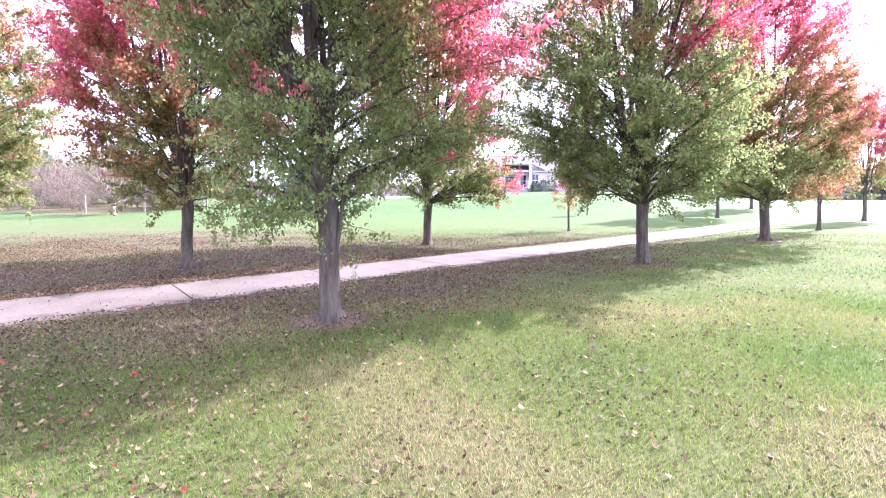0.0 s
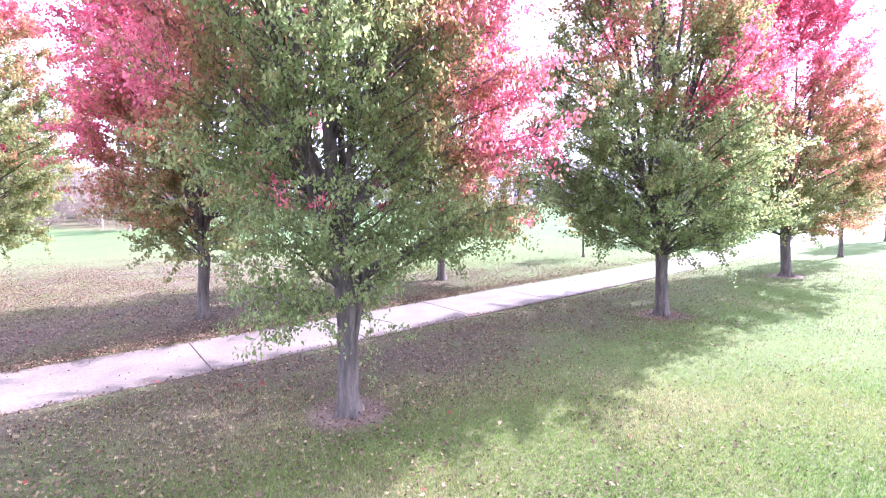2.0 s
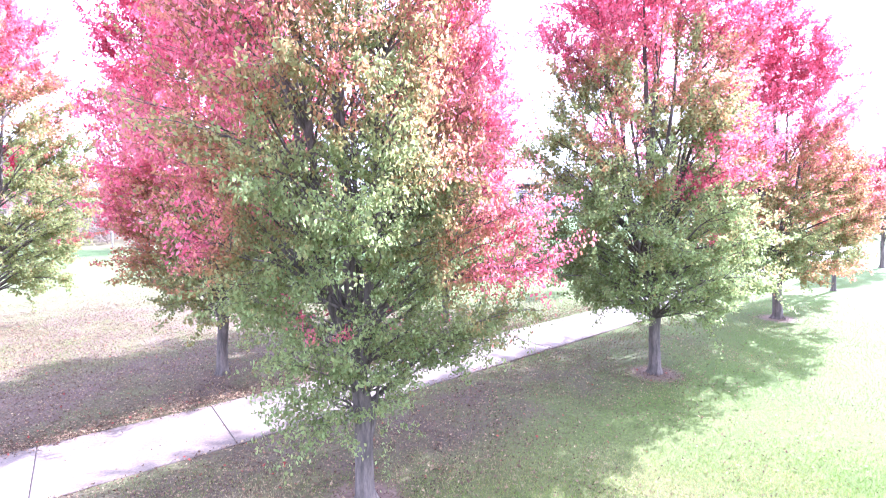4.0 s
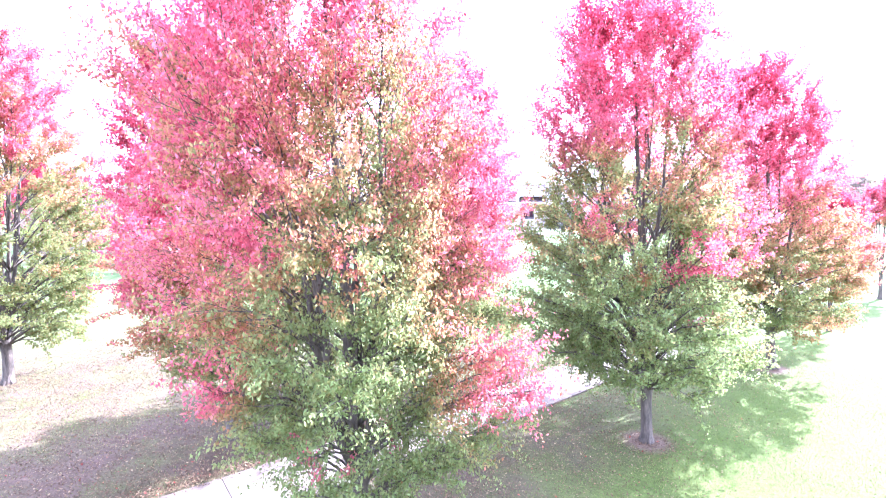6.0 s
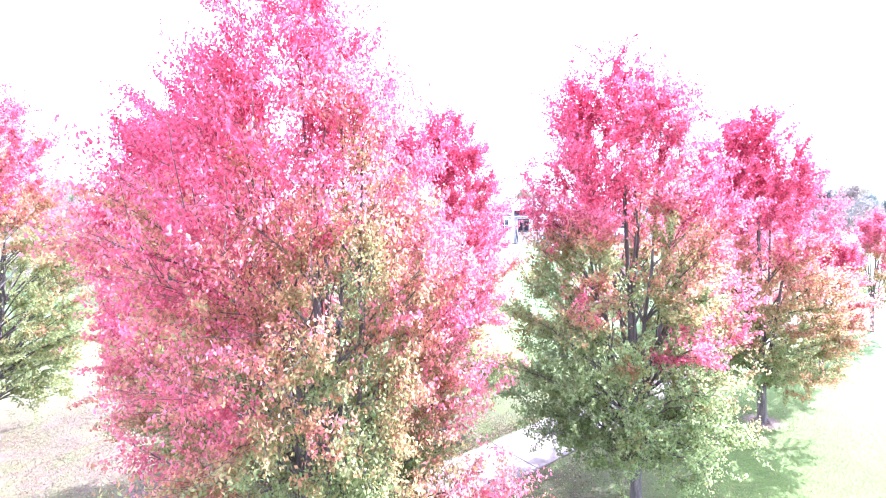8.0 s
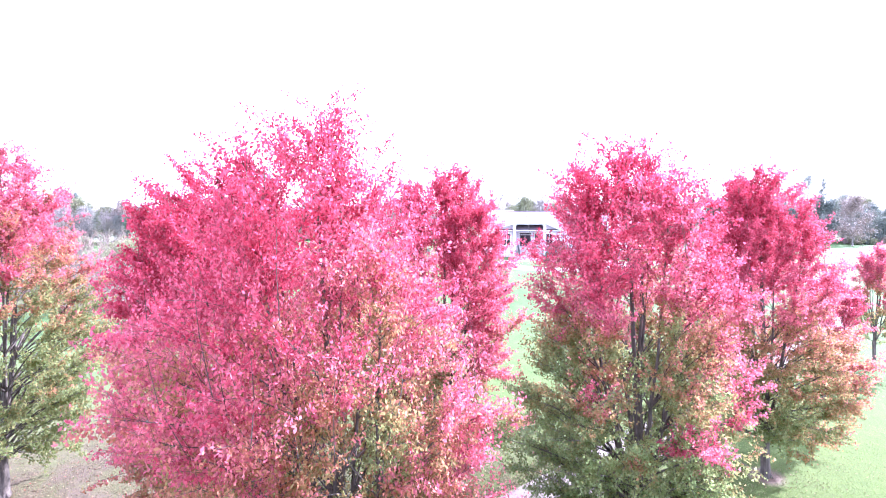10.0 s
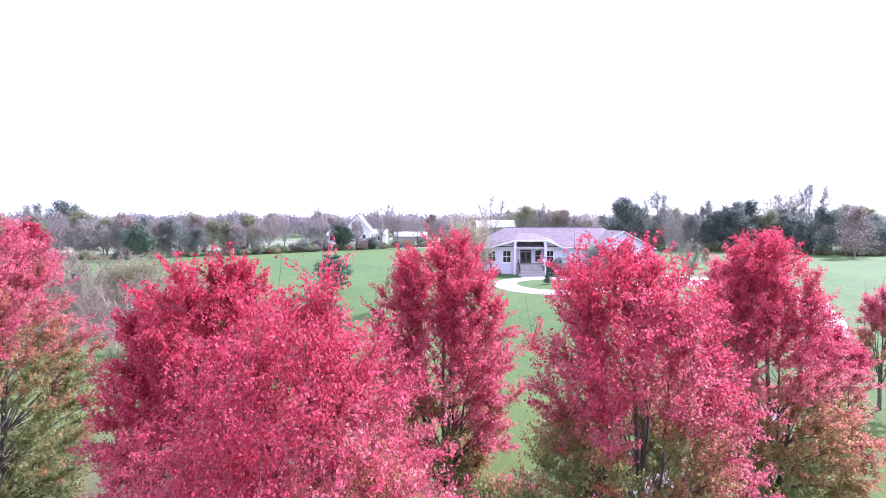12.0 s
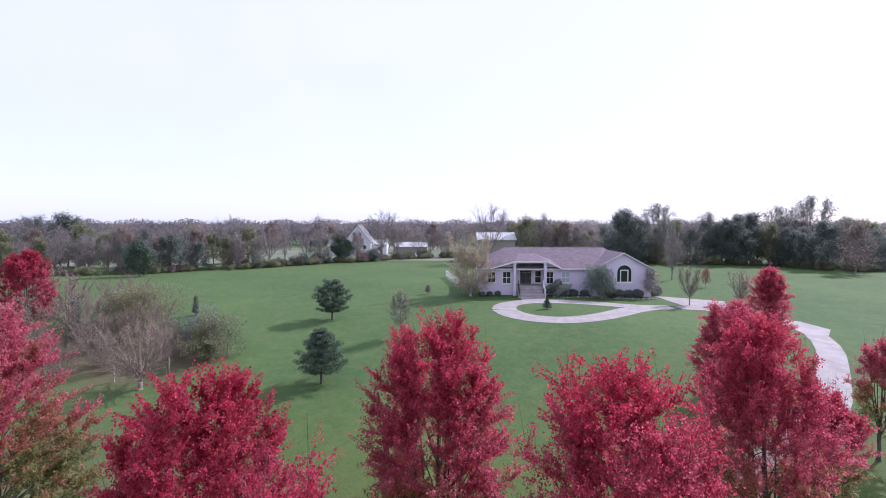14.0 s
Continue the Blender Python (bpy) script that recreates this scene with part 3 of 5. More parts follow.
LOOP = [(8.0, 66.3), (8.9, 62.4), (11.2, 59.6), (14.4, 58.6), (17.8, 59.5), (21.2, 61.9), (24.6, 65.2), (27.6, 67.9), (24.0, 69.4), (20.8, 71.0), (17.6, 72.0), (14.0, 72.4), (11.0, 71.7), (8.8, 69.6), (8.0, 66.3)]
loop = smooth_line(LOOP, 1.4)
loop_ob = thing("drive_loop", (0, 0, 0), "pale concrete turning loop before the house", "driveway", kind="structure")
for i in range(len(loop) - 1):
    d = (loop[i + 1] - loop[i]).normalized() * .005
    slab("concrete_slab", [side(loop, i, -1.65) + d, side(loop, i + 1, -1.65) - d, side(loop, i + 1, 1.65) - d, side(loop, i, 1.65) + d], loop_ob, M_concrete, top=.04)
slab("concrete_slab", [(26.2, 64.9), (31.5, 67.3), (31.5, 69.9), (27.0, 69.9)], loop_ob, M_concrete, top=.045)
slab("garage_apron", [(34.0, 69.7), (39.9, 68.4), (42.3, 74.4), (33.2, 78.4)], loop_ob, M_concrete, top=.05)
slab("turning_apron", [(43.45, 55.6), (45.9, 58.5), (44.9, 62.2), (43.0, 62.8)], loop_ob, M_concrete, top=.045)
slab("front_walk", [(11.6, 73.7), (15.6, 73.7), (15.6, 76.4), (11.6, 76.4)], loop_ob, M_concrete, top=.05)


# ---- maples on both sides of the drive ----
maple(-1.37, 7.05, 12.0, 3.0, 11, "tall maple turning from green to red beside the drive", green=.27, red=.92, deep=.85, twig_r=.0035, boughs=((1.6, .2, 2.3), (2.0, .2, 2.9), (2.3, 0, 3.7), (2.2, -.4, 4.3), (-.8, -.6, 1.75)), leaves=250000, lean=(-.75, .1), bias=(-.15, 0), trunk_r=.14, laterals=250, crown_base=1.3, leaf_size=.064, leaf_width=.64, small=False, outer=.28, sunny=.07, spray=.05,
      leaders=7, top_spread=.5, sprout=(.2, -.03, 1.75), profile=[.2, .36, .66, .97, .96, .68, .4, .1],
      blushes=((-2.8, -.3, 6.0, 1.3, .45), (-2.0, -1.5, 5.1, 1.15, .85), (1.7, -1.2, 4.9, 1.0, .6), (-.4, -2.0, 5.3, 1.9, -.3), (2.2, -.3, 3.5, 1.0, 1.0), (-.9, -1.9, 6.1, .4, .9), (-1.9, -1.7, 4.3, .5, 1.3), (-2.3, -1.2, 3.2, .5, 1.1), (2.3, 0, 6.2, 1.5, .6), (-1.5, -1.6, 7.2, .9, .5), (.2, -2.0, 5.6, .4, .8)))
maple(5.35, 12.45, 12.1, 3.2, 23, "maple with green foot and red twin top beside the drive", green=.21, red=.86, deep=1.15, leaves=190000, trunk_r=.145, lean=(-.75, 0), bias=(-.1, 0), leaf_size=.08, laterals=220, sunny=.27, outer=.26, crown_base=1.6, boughs=((-2.9, -.3, 2.9), (-3.0, .6, 3.5), (2.4, -.4, 2.6)), profile=[.45, .75, 1.0, 1.0, .95, .8, .58, .18], top_spread=.55,
      blushes=((-1.7, -1.6, 6.2, .6, 1.1), (-1.0, -2.2, 4.9, .45, .9), (2.4, -.8, 6.2, 1.7, .45), (-1.5, -1.0, 8.6, 1.0, .3)))
maple(12.3, 18.0, 11.9, 3.1, 35, "maple with orange skirt and crimson top beside the drive", green=-.05, red=.6, leaves=165000, trunk_r=.16, leaf_size=.084, sunny=.2, lean=(-.8, 0), outer=.26, top_spread=.45, profile=[.5, .8, 1.0, .92, .78, .58, .38, .1])
maple(18.5, 23.2, 7.0, 1.5, 47, "slim young maple turning orange beside the drive", green=.0, red=.95, leaves=40000, trunk_r=.09, leaf_size=.08, laterals=60, twig_len=.55)
maple(27.0, 30.2, 7.5, 1.7, 59, "slim young maple with orange and olive leaves", green=-.2, red=.9, deep=.2, leaves=26000, trunk_r=.1, leaf_size=.1, laterals=60, twig_len=.55)
maple(-6.13, 12.85, 11.7, 3.45, 61, "maple olive below and crimson above past the drive", green=-.1, red=.62, leaves=190000, trunk_r=.14, leaf_size=.085, crown_base=1.3, floor=.14, outer=.26, blushes=((-2.5, -1.0, 4.6, 1.2, .7), (-2.0, 0, 7.0, 1.5, .3)))
maple(-.07, 18.3, 11.9, 3.05, 73, "upright maple with deep red crown past the drive", boughs=((2.4, -.6, 1.9), (2.6, .2, 2.3), (2.2, -1.0, 2.6)), green=.04, red=.5, leaves=180000, trunk_r=.15, leaf_size=.083, outer=.26)
maple(6.8, 24.2, 3.0, .8, 85, "small orange maple sapling on the lawn", green=-.6, red=1.5, leaves=3500, trunk_r=.05, crown_base=1.0, leaf_size=.08, laterals=20, twigs=6, twig_len=.35, leaders=3, fork=1.0)
maple(20.4, 34.7, 8.9, 2.9, 97, "rounded scarlet maple past the drive", green=-.1, red=.4, leaves=85000, trunk_r=.11, leaf_size=.105, laterals=100, deep=.3)
maple(28.3, 43.0, 9.9, 2.0, 103, "bright scarlet maple where the drive bends", green=-.2, red=.35, leaves=60000, trunk_r=.12, leaf_size=.11, laterals=80, deep=.6, profile=[.4, .66, .95, 1.0, .85, .6, .38, .12], top_spread=.4)
maple(12.0, 37.6, 2.6, .6, 107, "thin orange sapling on the lawn", green=-.4, red=.8, leaves=1400, trunk_r=.04, crown_base=1.0, leaf_size=.11, laterals=14, twigs=5, twig_len=.3, leaders=2, fork=.9)
maple(-16.2, 17.0, 12.8, 4.1, 113, "broad maple yellow-green below and rose above", green=.42, red=.95, floor=.12, deep=.1, lift=0, profile=[.5, .8, 1.0, 1.0, .92, .76, .54, .18], leaves=150000, trunk_r=.17, leaf_size=.098, outer=.26, blushes=((3.4, -1.0, 4.0, .8, .6), (1.5, -1.5, 10.0, 2.5, .3)))
maple(-47.0, 55.0, 10.2, 3.0, 127, "columnar dark red maple at the thicket", green=-.3, red=.3, leaves=34000, trunk_r=.15, leaf_size=.19, laterals=70)


# ---- the house ----
HZ = 4.15
FLOOR = 5.78


def arch(x0, x1, z0, spring, rise, n=10):
    """The outline of an opening with a round or flat head, in (x, z)."""
    c, w = (x0 + x1) / 2, (x1 - x0) / 2
    pts = [(x0, z0), (x1, z0), (x1, spring)]
    if rise > 0:
        pts += [(c + w * math.cos(math.pi * k / n), spring + rise * math.sin(math.pi * k / n)) for k in range(1, n)]
    return pts + [(x0, spring)]


def ring(outer, inner, y0, y1):
    """A frame between two outlines with the same number of points."""
    bm = bmesh.new()
    a, b = [[bm.verts.new((p[0], y, p[1])) for p in outer] for y in (y0, y1)]
    c, d = [[bm.verts.new((p[0], y, p[1])) for p in inner] for y in (y0, y1)]
    n = len(outer)
    for i in range(n):
        j = (i + 1) % n
        for q in ((a[i], a[j], c[j], c[i]), (b[j], b[i], d[i], d[j]), (a[i], b[i], b[j], a[j]), (c[j], d[j], d[i], c[i])):
            bm.faces.new(q)
    bmesh.ops.recalc_face_normals(bm, faces=bm.faces[:])
    return bm


def window(parent, x0, x1, z0, spring, rise, y, bars=1, blind=False, cross=True):
    w = new("window")
    w.parent = parent
    t = .1
    part("frame", ring(arch(x0 - t, x1 + t, z0 - t, spring, rise + t if rise else 0) if rise else arch(x0 - t, x1 + t, z0 - t, spring + t, 0), arch(x0, x1, z0, spring, rise), y - .06, y + .08), M_trim, w, "white window frame")
    part("pane", prism(arch(x0 + .002, x1 - .002, z0 + .002, spring, rise - .002 if rise else 0), "y", y + .04, y + .06), M_blind if blind else M_glass, w)
    for k in range(bars):
        c = x0 + (x1 - x0) * (k + 1) / (bars + 1)
        part("glazing_bar", box(c - .03, c + .03, y + .005, y + .038, z0, spring), M_trim, w)
    if cross:
        zc = (z0 + spring) / 2
        part("glazing_bar", box(x0, x1, y, y + .036, zc - .035, zc + .035), M_trim, w)
    if rise:  # a white panel fills the round head
        head = [(p[0], p[1]) for p in arch(x0 + .01, x1 - .01, spring + .005, spring + .006, rise - .03)]
        part("lunette", prism(head, "y", y + .008, y + .036), M_trim, w, "white arched panel over the window")
        part("transom_bar", box(x0, x1, y, y + .036, spring - .04, spring + .04), M_trim, w)
    part("window_sill", box(x0 - .18, x1 + .18, y - .12, y + .02, z0 - .2, z0 - .1), M_trim, w)
    return w


def wall_piece(parent, poly, holes, y0, y1, name="wall"):
    """A wall drawn in (x, z) from y0 to y1, with window openings cut through it."""
    bm = bmesh.new()
    edges = []
    for loop_pts in [poly] + holes:
        vs = [bm.verts.new((p[0], y0, p[1])) for p in loop_pts]
        edges += [bm.edges.new((vs[i], vs[(i + 1) % len(vs)])) for i in range(len(vs))]
    bmesh.ops.triangle_fill(bm, use_beauty=True, edges=edges)
    geom = bmesh.ops.extrude_face_region(bm, geom=bm.faces[:])
    for v in geom["geom"]:
        if isinstance(v, bmesh.types.BMVert):
            v.co.y = y1
    bmesh.ops.recalc_face_normals(bm, faces=bm.faces[:])
    return part(name, bm, M_siding, parent)


def sheet(pts_faces, thick=.16):
    """A closed slab from flat faces: each a list of corners, thickened downwards."""
    bm = bmesh.new()
    for f in pts_faces:
        hi = [bm.verts.new(p) for p in f]
        lo = [bm.verts.new((p[0], p[1], p[2] - thick)) for p in f]
        bm.faces.new(hi)
        bm.faces.new(lo[::-1])
        for i in range(len(f)):
            j = (i + 1) % len(f)
            bm.faces.new((hi[i], lo[i], lo[j], hi[j]))
    bmesh.ops.recalc_face_normals(bm, faces=bm.faces[:])
    return bm


def build_house():
    h = thing("house", (0, 0, 0), "low lavender-grey house with hipped brown roof and columned porch", "house")
    EAVE = 8.5
    # front wall left of the porch and right of it, with their windows
    w1, w2 = (6.9, 8.05, 6.3, 7.85, 0), (9.3, 10.5, 6.1, 7.95, .5)
    w3, w4 = (16.3, 17.35, 6.1, 7.95, .46), (18.7, 19.95, 6.25, 7.85, 0)
    wall_piece(h, [(5.9, HZ - .3), (11.0, HZ - .3), (11.0, 9.55), (10.75, 9.55), (7.4, EAVE), (5.9, EAVE)], [arch(*w1), arch(*w2)], 79.0, 79.25)
    wall_piece(h, [(15.95, HZ - .3), (23.3, HZ - .3), (23.3, EAVE), (18.4, EAVE), (16.4, 9.55), (15.95, 9.55)], [arch(*w3), arch(*w4)], 79.0, 79.25)
    window(h, *w1, 79.0)
    window(h, *w2, 79.0)
    window(h, *w3, 79.0)
    window(h, *w4, 79.0, blind=True)
    # porch recess
    door_hole, side_hole = arch(12.25, 14.15, FLOOR + .01, 8.05, 0), arch(14.75, 15.65, 6.05, 7.95, .3)
    wall_piece(h, [(11.0, HZ - .3), (15.95, HZ - .3), (15.95, 9.5), (11.0, 9.5)], [door_hole, side_hole], 80.6, 80.8)
    part("wall", box(10.8, 11.0, 79.26, 80.598, HZ - .3, 9.5), M_siding, h)
    part("wall", box(15.95, 16.15, 79.26, 80.598, HZ - .3, 9.5), M_siding, h)
    part("porch_ceiling", box(11.0, 15.95, 78.1, 80.598, 9.4, 9.52), M_trim, h)
    part("porch_floor", box(11.002, 15.948, 78.35, 80.596, HZ - .3, FLOOR), M_brick, h)
    window(h, 14.75, 15.65, 6.05, 7.95, .3, 80.6, bars=0)
    door = new("front_door")
    door.parent = h
    part("door_frame", ring(arch(12.13, 14.27, FLOOR + .012, 8.15, 0), arch(12.27, 14.13, FLOOR + .02, 8.0, 0), 80.54, 80.66), M_trim, door, "white door frame")
    for x0, x1, hx in ((12.28, 13.19, 13.1), (13.21, 14.12, 13.3)):
        leaf = part("door_leaf", box(x0, x1, 80.6, 80.65, FLOOR + .03, 7.72, .01), M_doorwood, door, "dark glazed door leaf")
        part("door_glass", box(x0 + .18, x1 - .18, 80.588, 80.598, FLOOR + .35, 7.5), M_glass, leaf)
        part("handle", box(hx - .02, hx + .02, 80.55, 80.598, FLOOR + .95, FLOOR + 1.15, .005), M_iron, leaf)
    part("transom", box(12.28, 14.12, 80.6, 80.64, 7.76, 7.98), M_glass, door)
    part("transom_bar", box(12.27, 14.13, 80.57, 80.66, 7.722, 7.758), M_trim, door)
    # columns with base and cap
    for cx in (11.1, 15.95):
        col = part("column", box(cx - .22, cx + .22, 78.17, 78.61, HZ - .2, 9.35, .02), M_siding, h, "square pale column")
        part("column_base", box(cx - .3, cx + .3, 78.09, 78.69, HZ - .25, HZ + .22, .02), M_siding, col)
        part("column_cap", box(cx - .29, cx + .29, 78.1, 78.68, 9.22, 9.398, .02), M_trim, col)
    # steps and railings
    for k in range(9):
        z = FLOOR - .19 * (k + 1)
        if z > HZ - .1:
            part("step", box(11.75 - .05 * k, 15.25 + .06 * k, 78.35 - .3 * (k + 1), 78.345 - .3 * k, HZ - .3, z - .05), M_brick, h)
            # thin tread slab, its pale colour standing in for light on top
            part("tread", box(11.72 - .05 * k, 15.28 + .06 * k, 78.31 - .3 * (k + 1), 78.345 - .3 * k, z - .049, z, .01), M_lit_tread, h)
    for x, m in ((11.6, M_iron), (15.55, M_trim)):
        rail = new("railing")
        rail.parent = h
        bm = bmesh.new()
        a, b = Vector((x, 78.2, FLOOR + .95)), Vector((x, 75.9, HZ + 1.05))
        L = (b - a).length
        ang = math.atan2(b.z - a.z, b.y - a.y)
        bmesh.ops.create_cube(bm, size=1, matrix=Matrix.Translation((a + b) / 2) @ Matrix.Rotation(ang, 4, "X") @ Matrix.Diagonal((.09, L, .09, 1)))
        part("handrail", bm, m, rail)
        for k in range(9):
            p = a.lerp(b, k / 8)
            part("baluster", box(x - .025, x + .025, p.y - .025, p.y + .025, p.z - .98, p.z - .03), m, rail)
    # main hipped roof
    o = .55
    X0, X1, Y0, Y1, RZ = 5.9 - o, 33.0, 79 - o, 93 + o, 11.6
    part("wall", box(5.9, 6.15, 79.252, 93, HZ - .3, EAVE), M_siding, h)
    part("wall", box(5.9, 32.4, 93.002, 93.2, HZ - .3, EAVE), M_siding, h)
    ez = EAVE - .02
    part("roof", sheet([[(X0, Y0, ez), (24.2, Y0, ez), (27.3, 86, RZ), (10.5, 86, RZ)], [(X0, Y1, ez), (X0, Y0, ez), (10.5, 86, RZ)], [(32.9, Y1, ez), (X0, Y1, ez), (10.5, 86, RZ), (27.3, 86, RZ)], [(27.3, 86, RZ), (32.9, 86, ez), (32.9, Y1, ez)], [(24.2, Y0, ez), (32.9, 86, ez), (27.3, 86, RZ)]]), M_roof, h, "brown shingle roof")
    part("ridge_cap", box(10.45, 27.35, 85.9, 86.1, RZ - .05, RZ + .05, .02), M_roof, h)
    part("fascia", box(X0, 24.0, Y0 - .04, Y0 - .001, ez - .13, ez + .02), M_trim, h)
    # clipped gable over the porch
    yf = 77.85
    part("roof", sheet([[(7.0, yf, EAVE - .03), (11.0, yf, 9.72), (12.2, 83.6, 10.62), (8.4, 81.0, 9.6)], [(16.2, yf, 9.72), (18.7, yf, EAVE - .03), (17.5, 81.2, 9.66), (15.1, 83.6, 10.62)],
                            [(11.0, yf, 9.72), (16.2, yf, 9.72), (15.1, 83.6, 10.64), (12.2, 83.6, 10.64)]], .14), M_roof, h, "brown porch roof")
    part("gable_trim", prism([(7.0, EAVE - .14), (7.0, EAVE - .02), (11.0, 9.73), (16.2, 9.73), (18.7, EAVE - .02), (18.7, EAVE - .14), (16.15, 9.58), (11.05, 9.58)], "y", yf - .06, yf - .002), M_trim, h)
    part("soffit", prism([(7.2, EAVE - .02), (11.05, 9.57), (16.15, 9.57), (18.5, EAVE - .02), (18.5, EAVE - .08), (16.1, 9.5), (11.1, 9.5), (7.2, EAVE - .08)], "y", yf, 78.998), M_trim, h)
    # right wing with its gable and tall arched window
    g0, g1, gp, gz, we = 23.3, 32.5, 27.9, 11.05, 8.55
    big = arch(27.05, 29.3, 6.55, 8.05, 1.12, 14)
    wall_piece(h, [(g0, HZ - .3), (g1, HZ - .3), (g1, we), (gp, gz), (g0, we)], [big], 77.5, 77.75)
    part("wall", box(g0, g0 + .25, 77.752, 78.998, HZ - .3, we), M_siding, h)
    part("wall", box(g1 - .25, g1, 77.752, 93.0, HZ - .3, we), M_siding, h)
    ww = new("arched_window")
    ww.parent = h
    part("pane", prism(arch(27.06, 29.29, 6.56, 8.05, 1.11, 14), "y", 77.56, 77.58), M_glass, ww)
    part("frame", ring(arch(26.98, 29.37, 6.47, 8.05, 1.19, 14), arch(27.05, 29.3, 6.55, 8.05, 1.12, 14), 77.46, 77.6), M_trim, ww)
    for x in (27.6, 28.75):
        part("mullion", box(x - .07, x + .07, 77.47, 77.556, 6.55, 8.3), M_trim, ww)
    part("transom_bar", box(27.53, 28.82, 77.465, 77.55, 8.3, 8.44), M_trim, ww)
    part("window_sill", box(26.8, 29.55, 77.36, 77.5, 6.3, 6.47), M_trim, ww)
    ov = .5
    sl = (gz - we) / (gp - g0)
    zl, zr = we - ov * sl + .1, we - ov * sl + .1
    part("roof", sheet([[(g0 - ov, 77.0, zl), (gp, 77.0, gz + .1), (gp, 92.0, gz + .1), (g0 - ov, 92.0, zl)], [(gp, 77.0, gz + .1), (g1 + ov, 77.0, zr), (g1 + ov, 93.5, zr), (gp, 93.5, gz + .1)]]), M_roof, h, "brown shingle roof")
    part("gable_trim", prism([(g0 - ov, zl - .13), (g0 - ov, zl), (gp, gz + .1), (g1 + ov, zr), (g1 + ov, zr - .13), (gp, gz - .04)], "y", 76.95, 76.998), M_trim, h)
    return h


build_house()


# ---- shrubs and garden trees ----
def shrub_mesh(seed, r, h, n, size, mat, lumpy=.25, hollow=.55, stems=7, bark=None, base=0.0):
    """A rounded bush: stems with twigs, and leaves in an uneven shell."""
    rng = np.random.default_rng(seed)
    wood = Wood()
    for i in range(stems):
        a, k = rng.uniform(0, 6.3), rng.uniform(.3, .85)
        e = Vector((math.cos(a) * r * k, math.sin(a) * r * k, h * rng.uniform(.6, .95)))
        m = e * .5 + Vector((0, 0, h * .1))
        wood.tube([(math.cos(a) * .06, math.sin(a) * .06, -.08), m, e], [.035 * h / 2, .022 * h / 2, .008], 5)
        for _ in range(4):
            d = Vector((rng.normal(), rng.normal(), rng.normal() * .4 + .5)).normalized() * r * .35
            p = m.lerp(e, rng.uniform(0, 1))
            wood.tube([p, p + d], [.012, .004], 3)
    d = rng.normal(size=(n, 3))
    d /= np.linalg.norm(d, axis=1)[:, None]
    k = rng.uniform(hollow, 1.0, n) ** .6 * (1 + lumpy * lumps(d * 2.2, seed, 1.4))
    pos = np.stack([d[:, 0] * r * k, d[:, 1] * r * k, base + (h - base) * (.5 + .5 * d[:, 2] * k)], 1)
    pos = pos[pos[:, 2] > .02]
    t = np.clip(.5 + .3 * lumps(pos, seed + 3, 1.5 / max(r, .4)) + rng.normal(size=len(pos)) * .15, 0, 1)
    return wood.mesh("stems", bark or M_greybark), leaf_mesh("foliage", pos, size * rng.uniform(.6, 1.3, len(pos)), t, rng, mat)


def plant_shrub(name, x, y, meshes, label, category="bush", group="", spin=0.0, size=1.0):
    ob = thing(name, (x, y, ground(x, y) - .02), label, category, group)
    part("stems", meshes[0], None, ob)
    part("foliage", meshes[1], None, ob)
    ob.rotation_euler[2], ob.scale = spin, (size,) * 3
    return ob


clipped = shrub_mesh(201, .72, 1.15, 2600, .12, M_dark, .08, .7)
first = plant_shrub("clipped_bush", 20.4, 78.0, clipped, "round clipped dark evergreen bush at the house wall", "bush", "clipped bushes at the house")
for x, y, s in ((5.9, 78.1, .66), (7.1, 78.1, .68), (8.4, 78.1, .72), (22.0, 77.6, .95), (27.0, 76.6, 1.15), (28.5, 76.5, 1.1), (30.0, 76.5, 1.2)):
    c = copy_thing(first, pose(x, y, ground(x, y) - .02, 0, 0, x * 70))
    c.scale = (s,) * 3
plant_shrub("garden_bush", 17.6, 77.2, shrub_mesh(202, 2.0, 2.7, 6500, .14, M_dark, .35), "loose grey-green garden bush below the window")
plant_shrub("tall_bush", 23.9, 75.7, shrub_mesh(203, 2.4, 5.5, 10000, .16, M_bluegreen, .4, .3, 16), "tall loose grey-green bush at the wing")
plant_shrub("low_bush", 25.6, 76.6, shrub_mesh(204, 1.1, 1.6, 3000, .15, M_olive, .25), "low olive-green bush at the wing")
plant_shrub("low_bush", 33.6, 79.6, shrub_mesh(205, 1.3, 1.6, 3000, .15, M_dark, .3), "low dark bush at the garage corner")
rng_b = np.random.default_rng(31)
stone = bmesh.new()
bmesh.ops.create_icosphere(stone, subdivisions=1, radius=.2)
for v in stone.verts:
    v.co *= 1 + .25 * math.sin(v.co.x * 23 + v.co.y * 31)
    v.co.z *= .7
stone_me = bpy.data.meshes.new("edging_stone")
stone.to_mesh(stone_me)
stone.free()
stone_me.materials.append(M_concrete)
for i in range(34):
    x = 17.0 + i * .47
    y = 76.2 - .25 * math.sin(i * .5) - (.9 if x > 24 else 0)
    s = new("edging_stone", stone_me)
    s.location, s.rotation_euler, s.scale = (x, y, ground(x, y) + .05), (0, 0, i * 1.3), (rng_b.uniform(.7, 1.3),) * 3
    tagged(s, "pale rough stone edging the flower bed", "stone", "stones edging the bed")


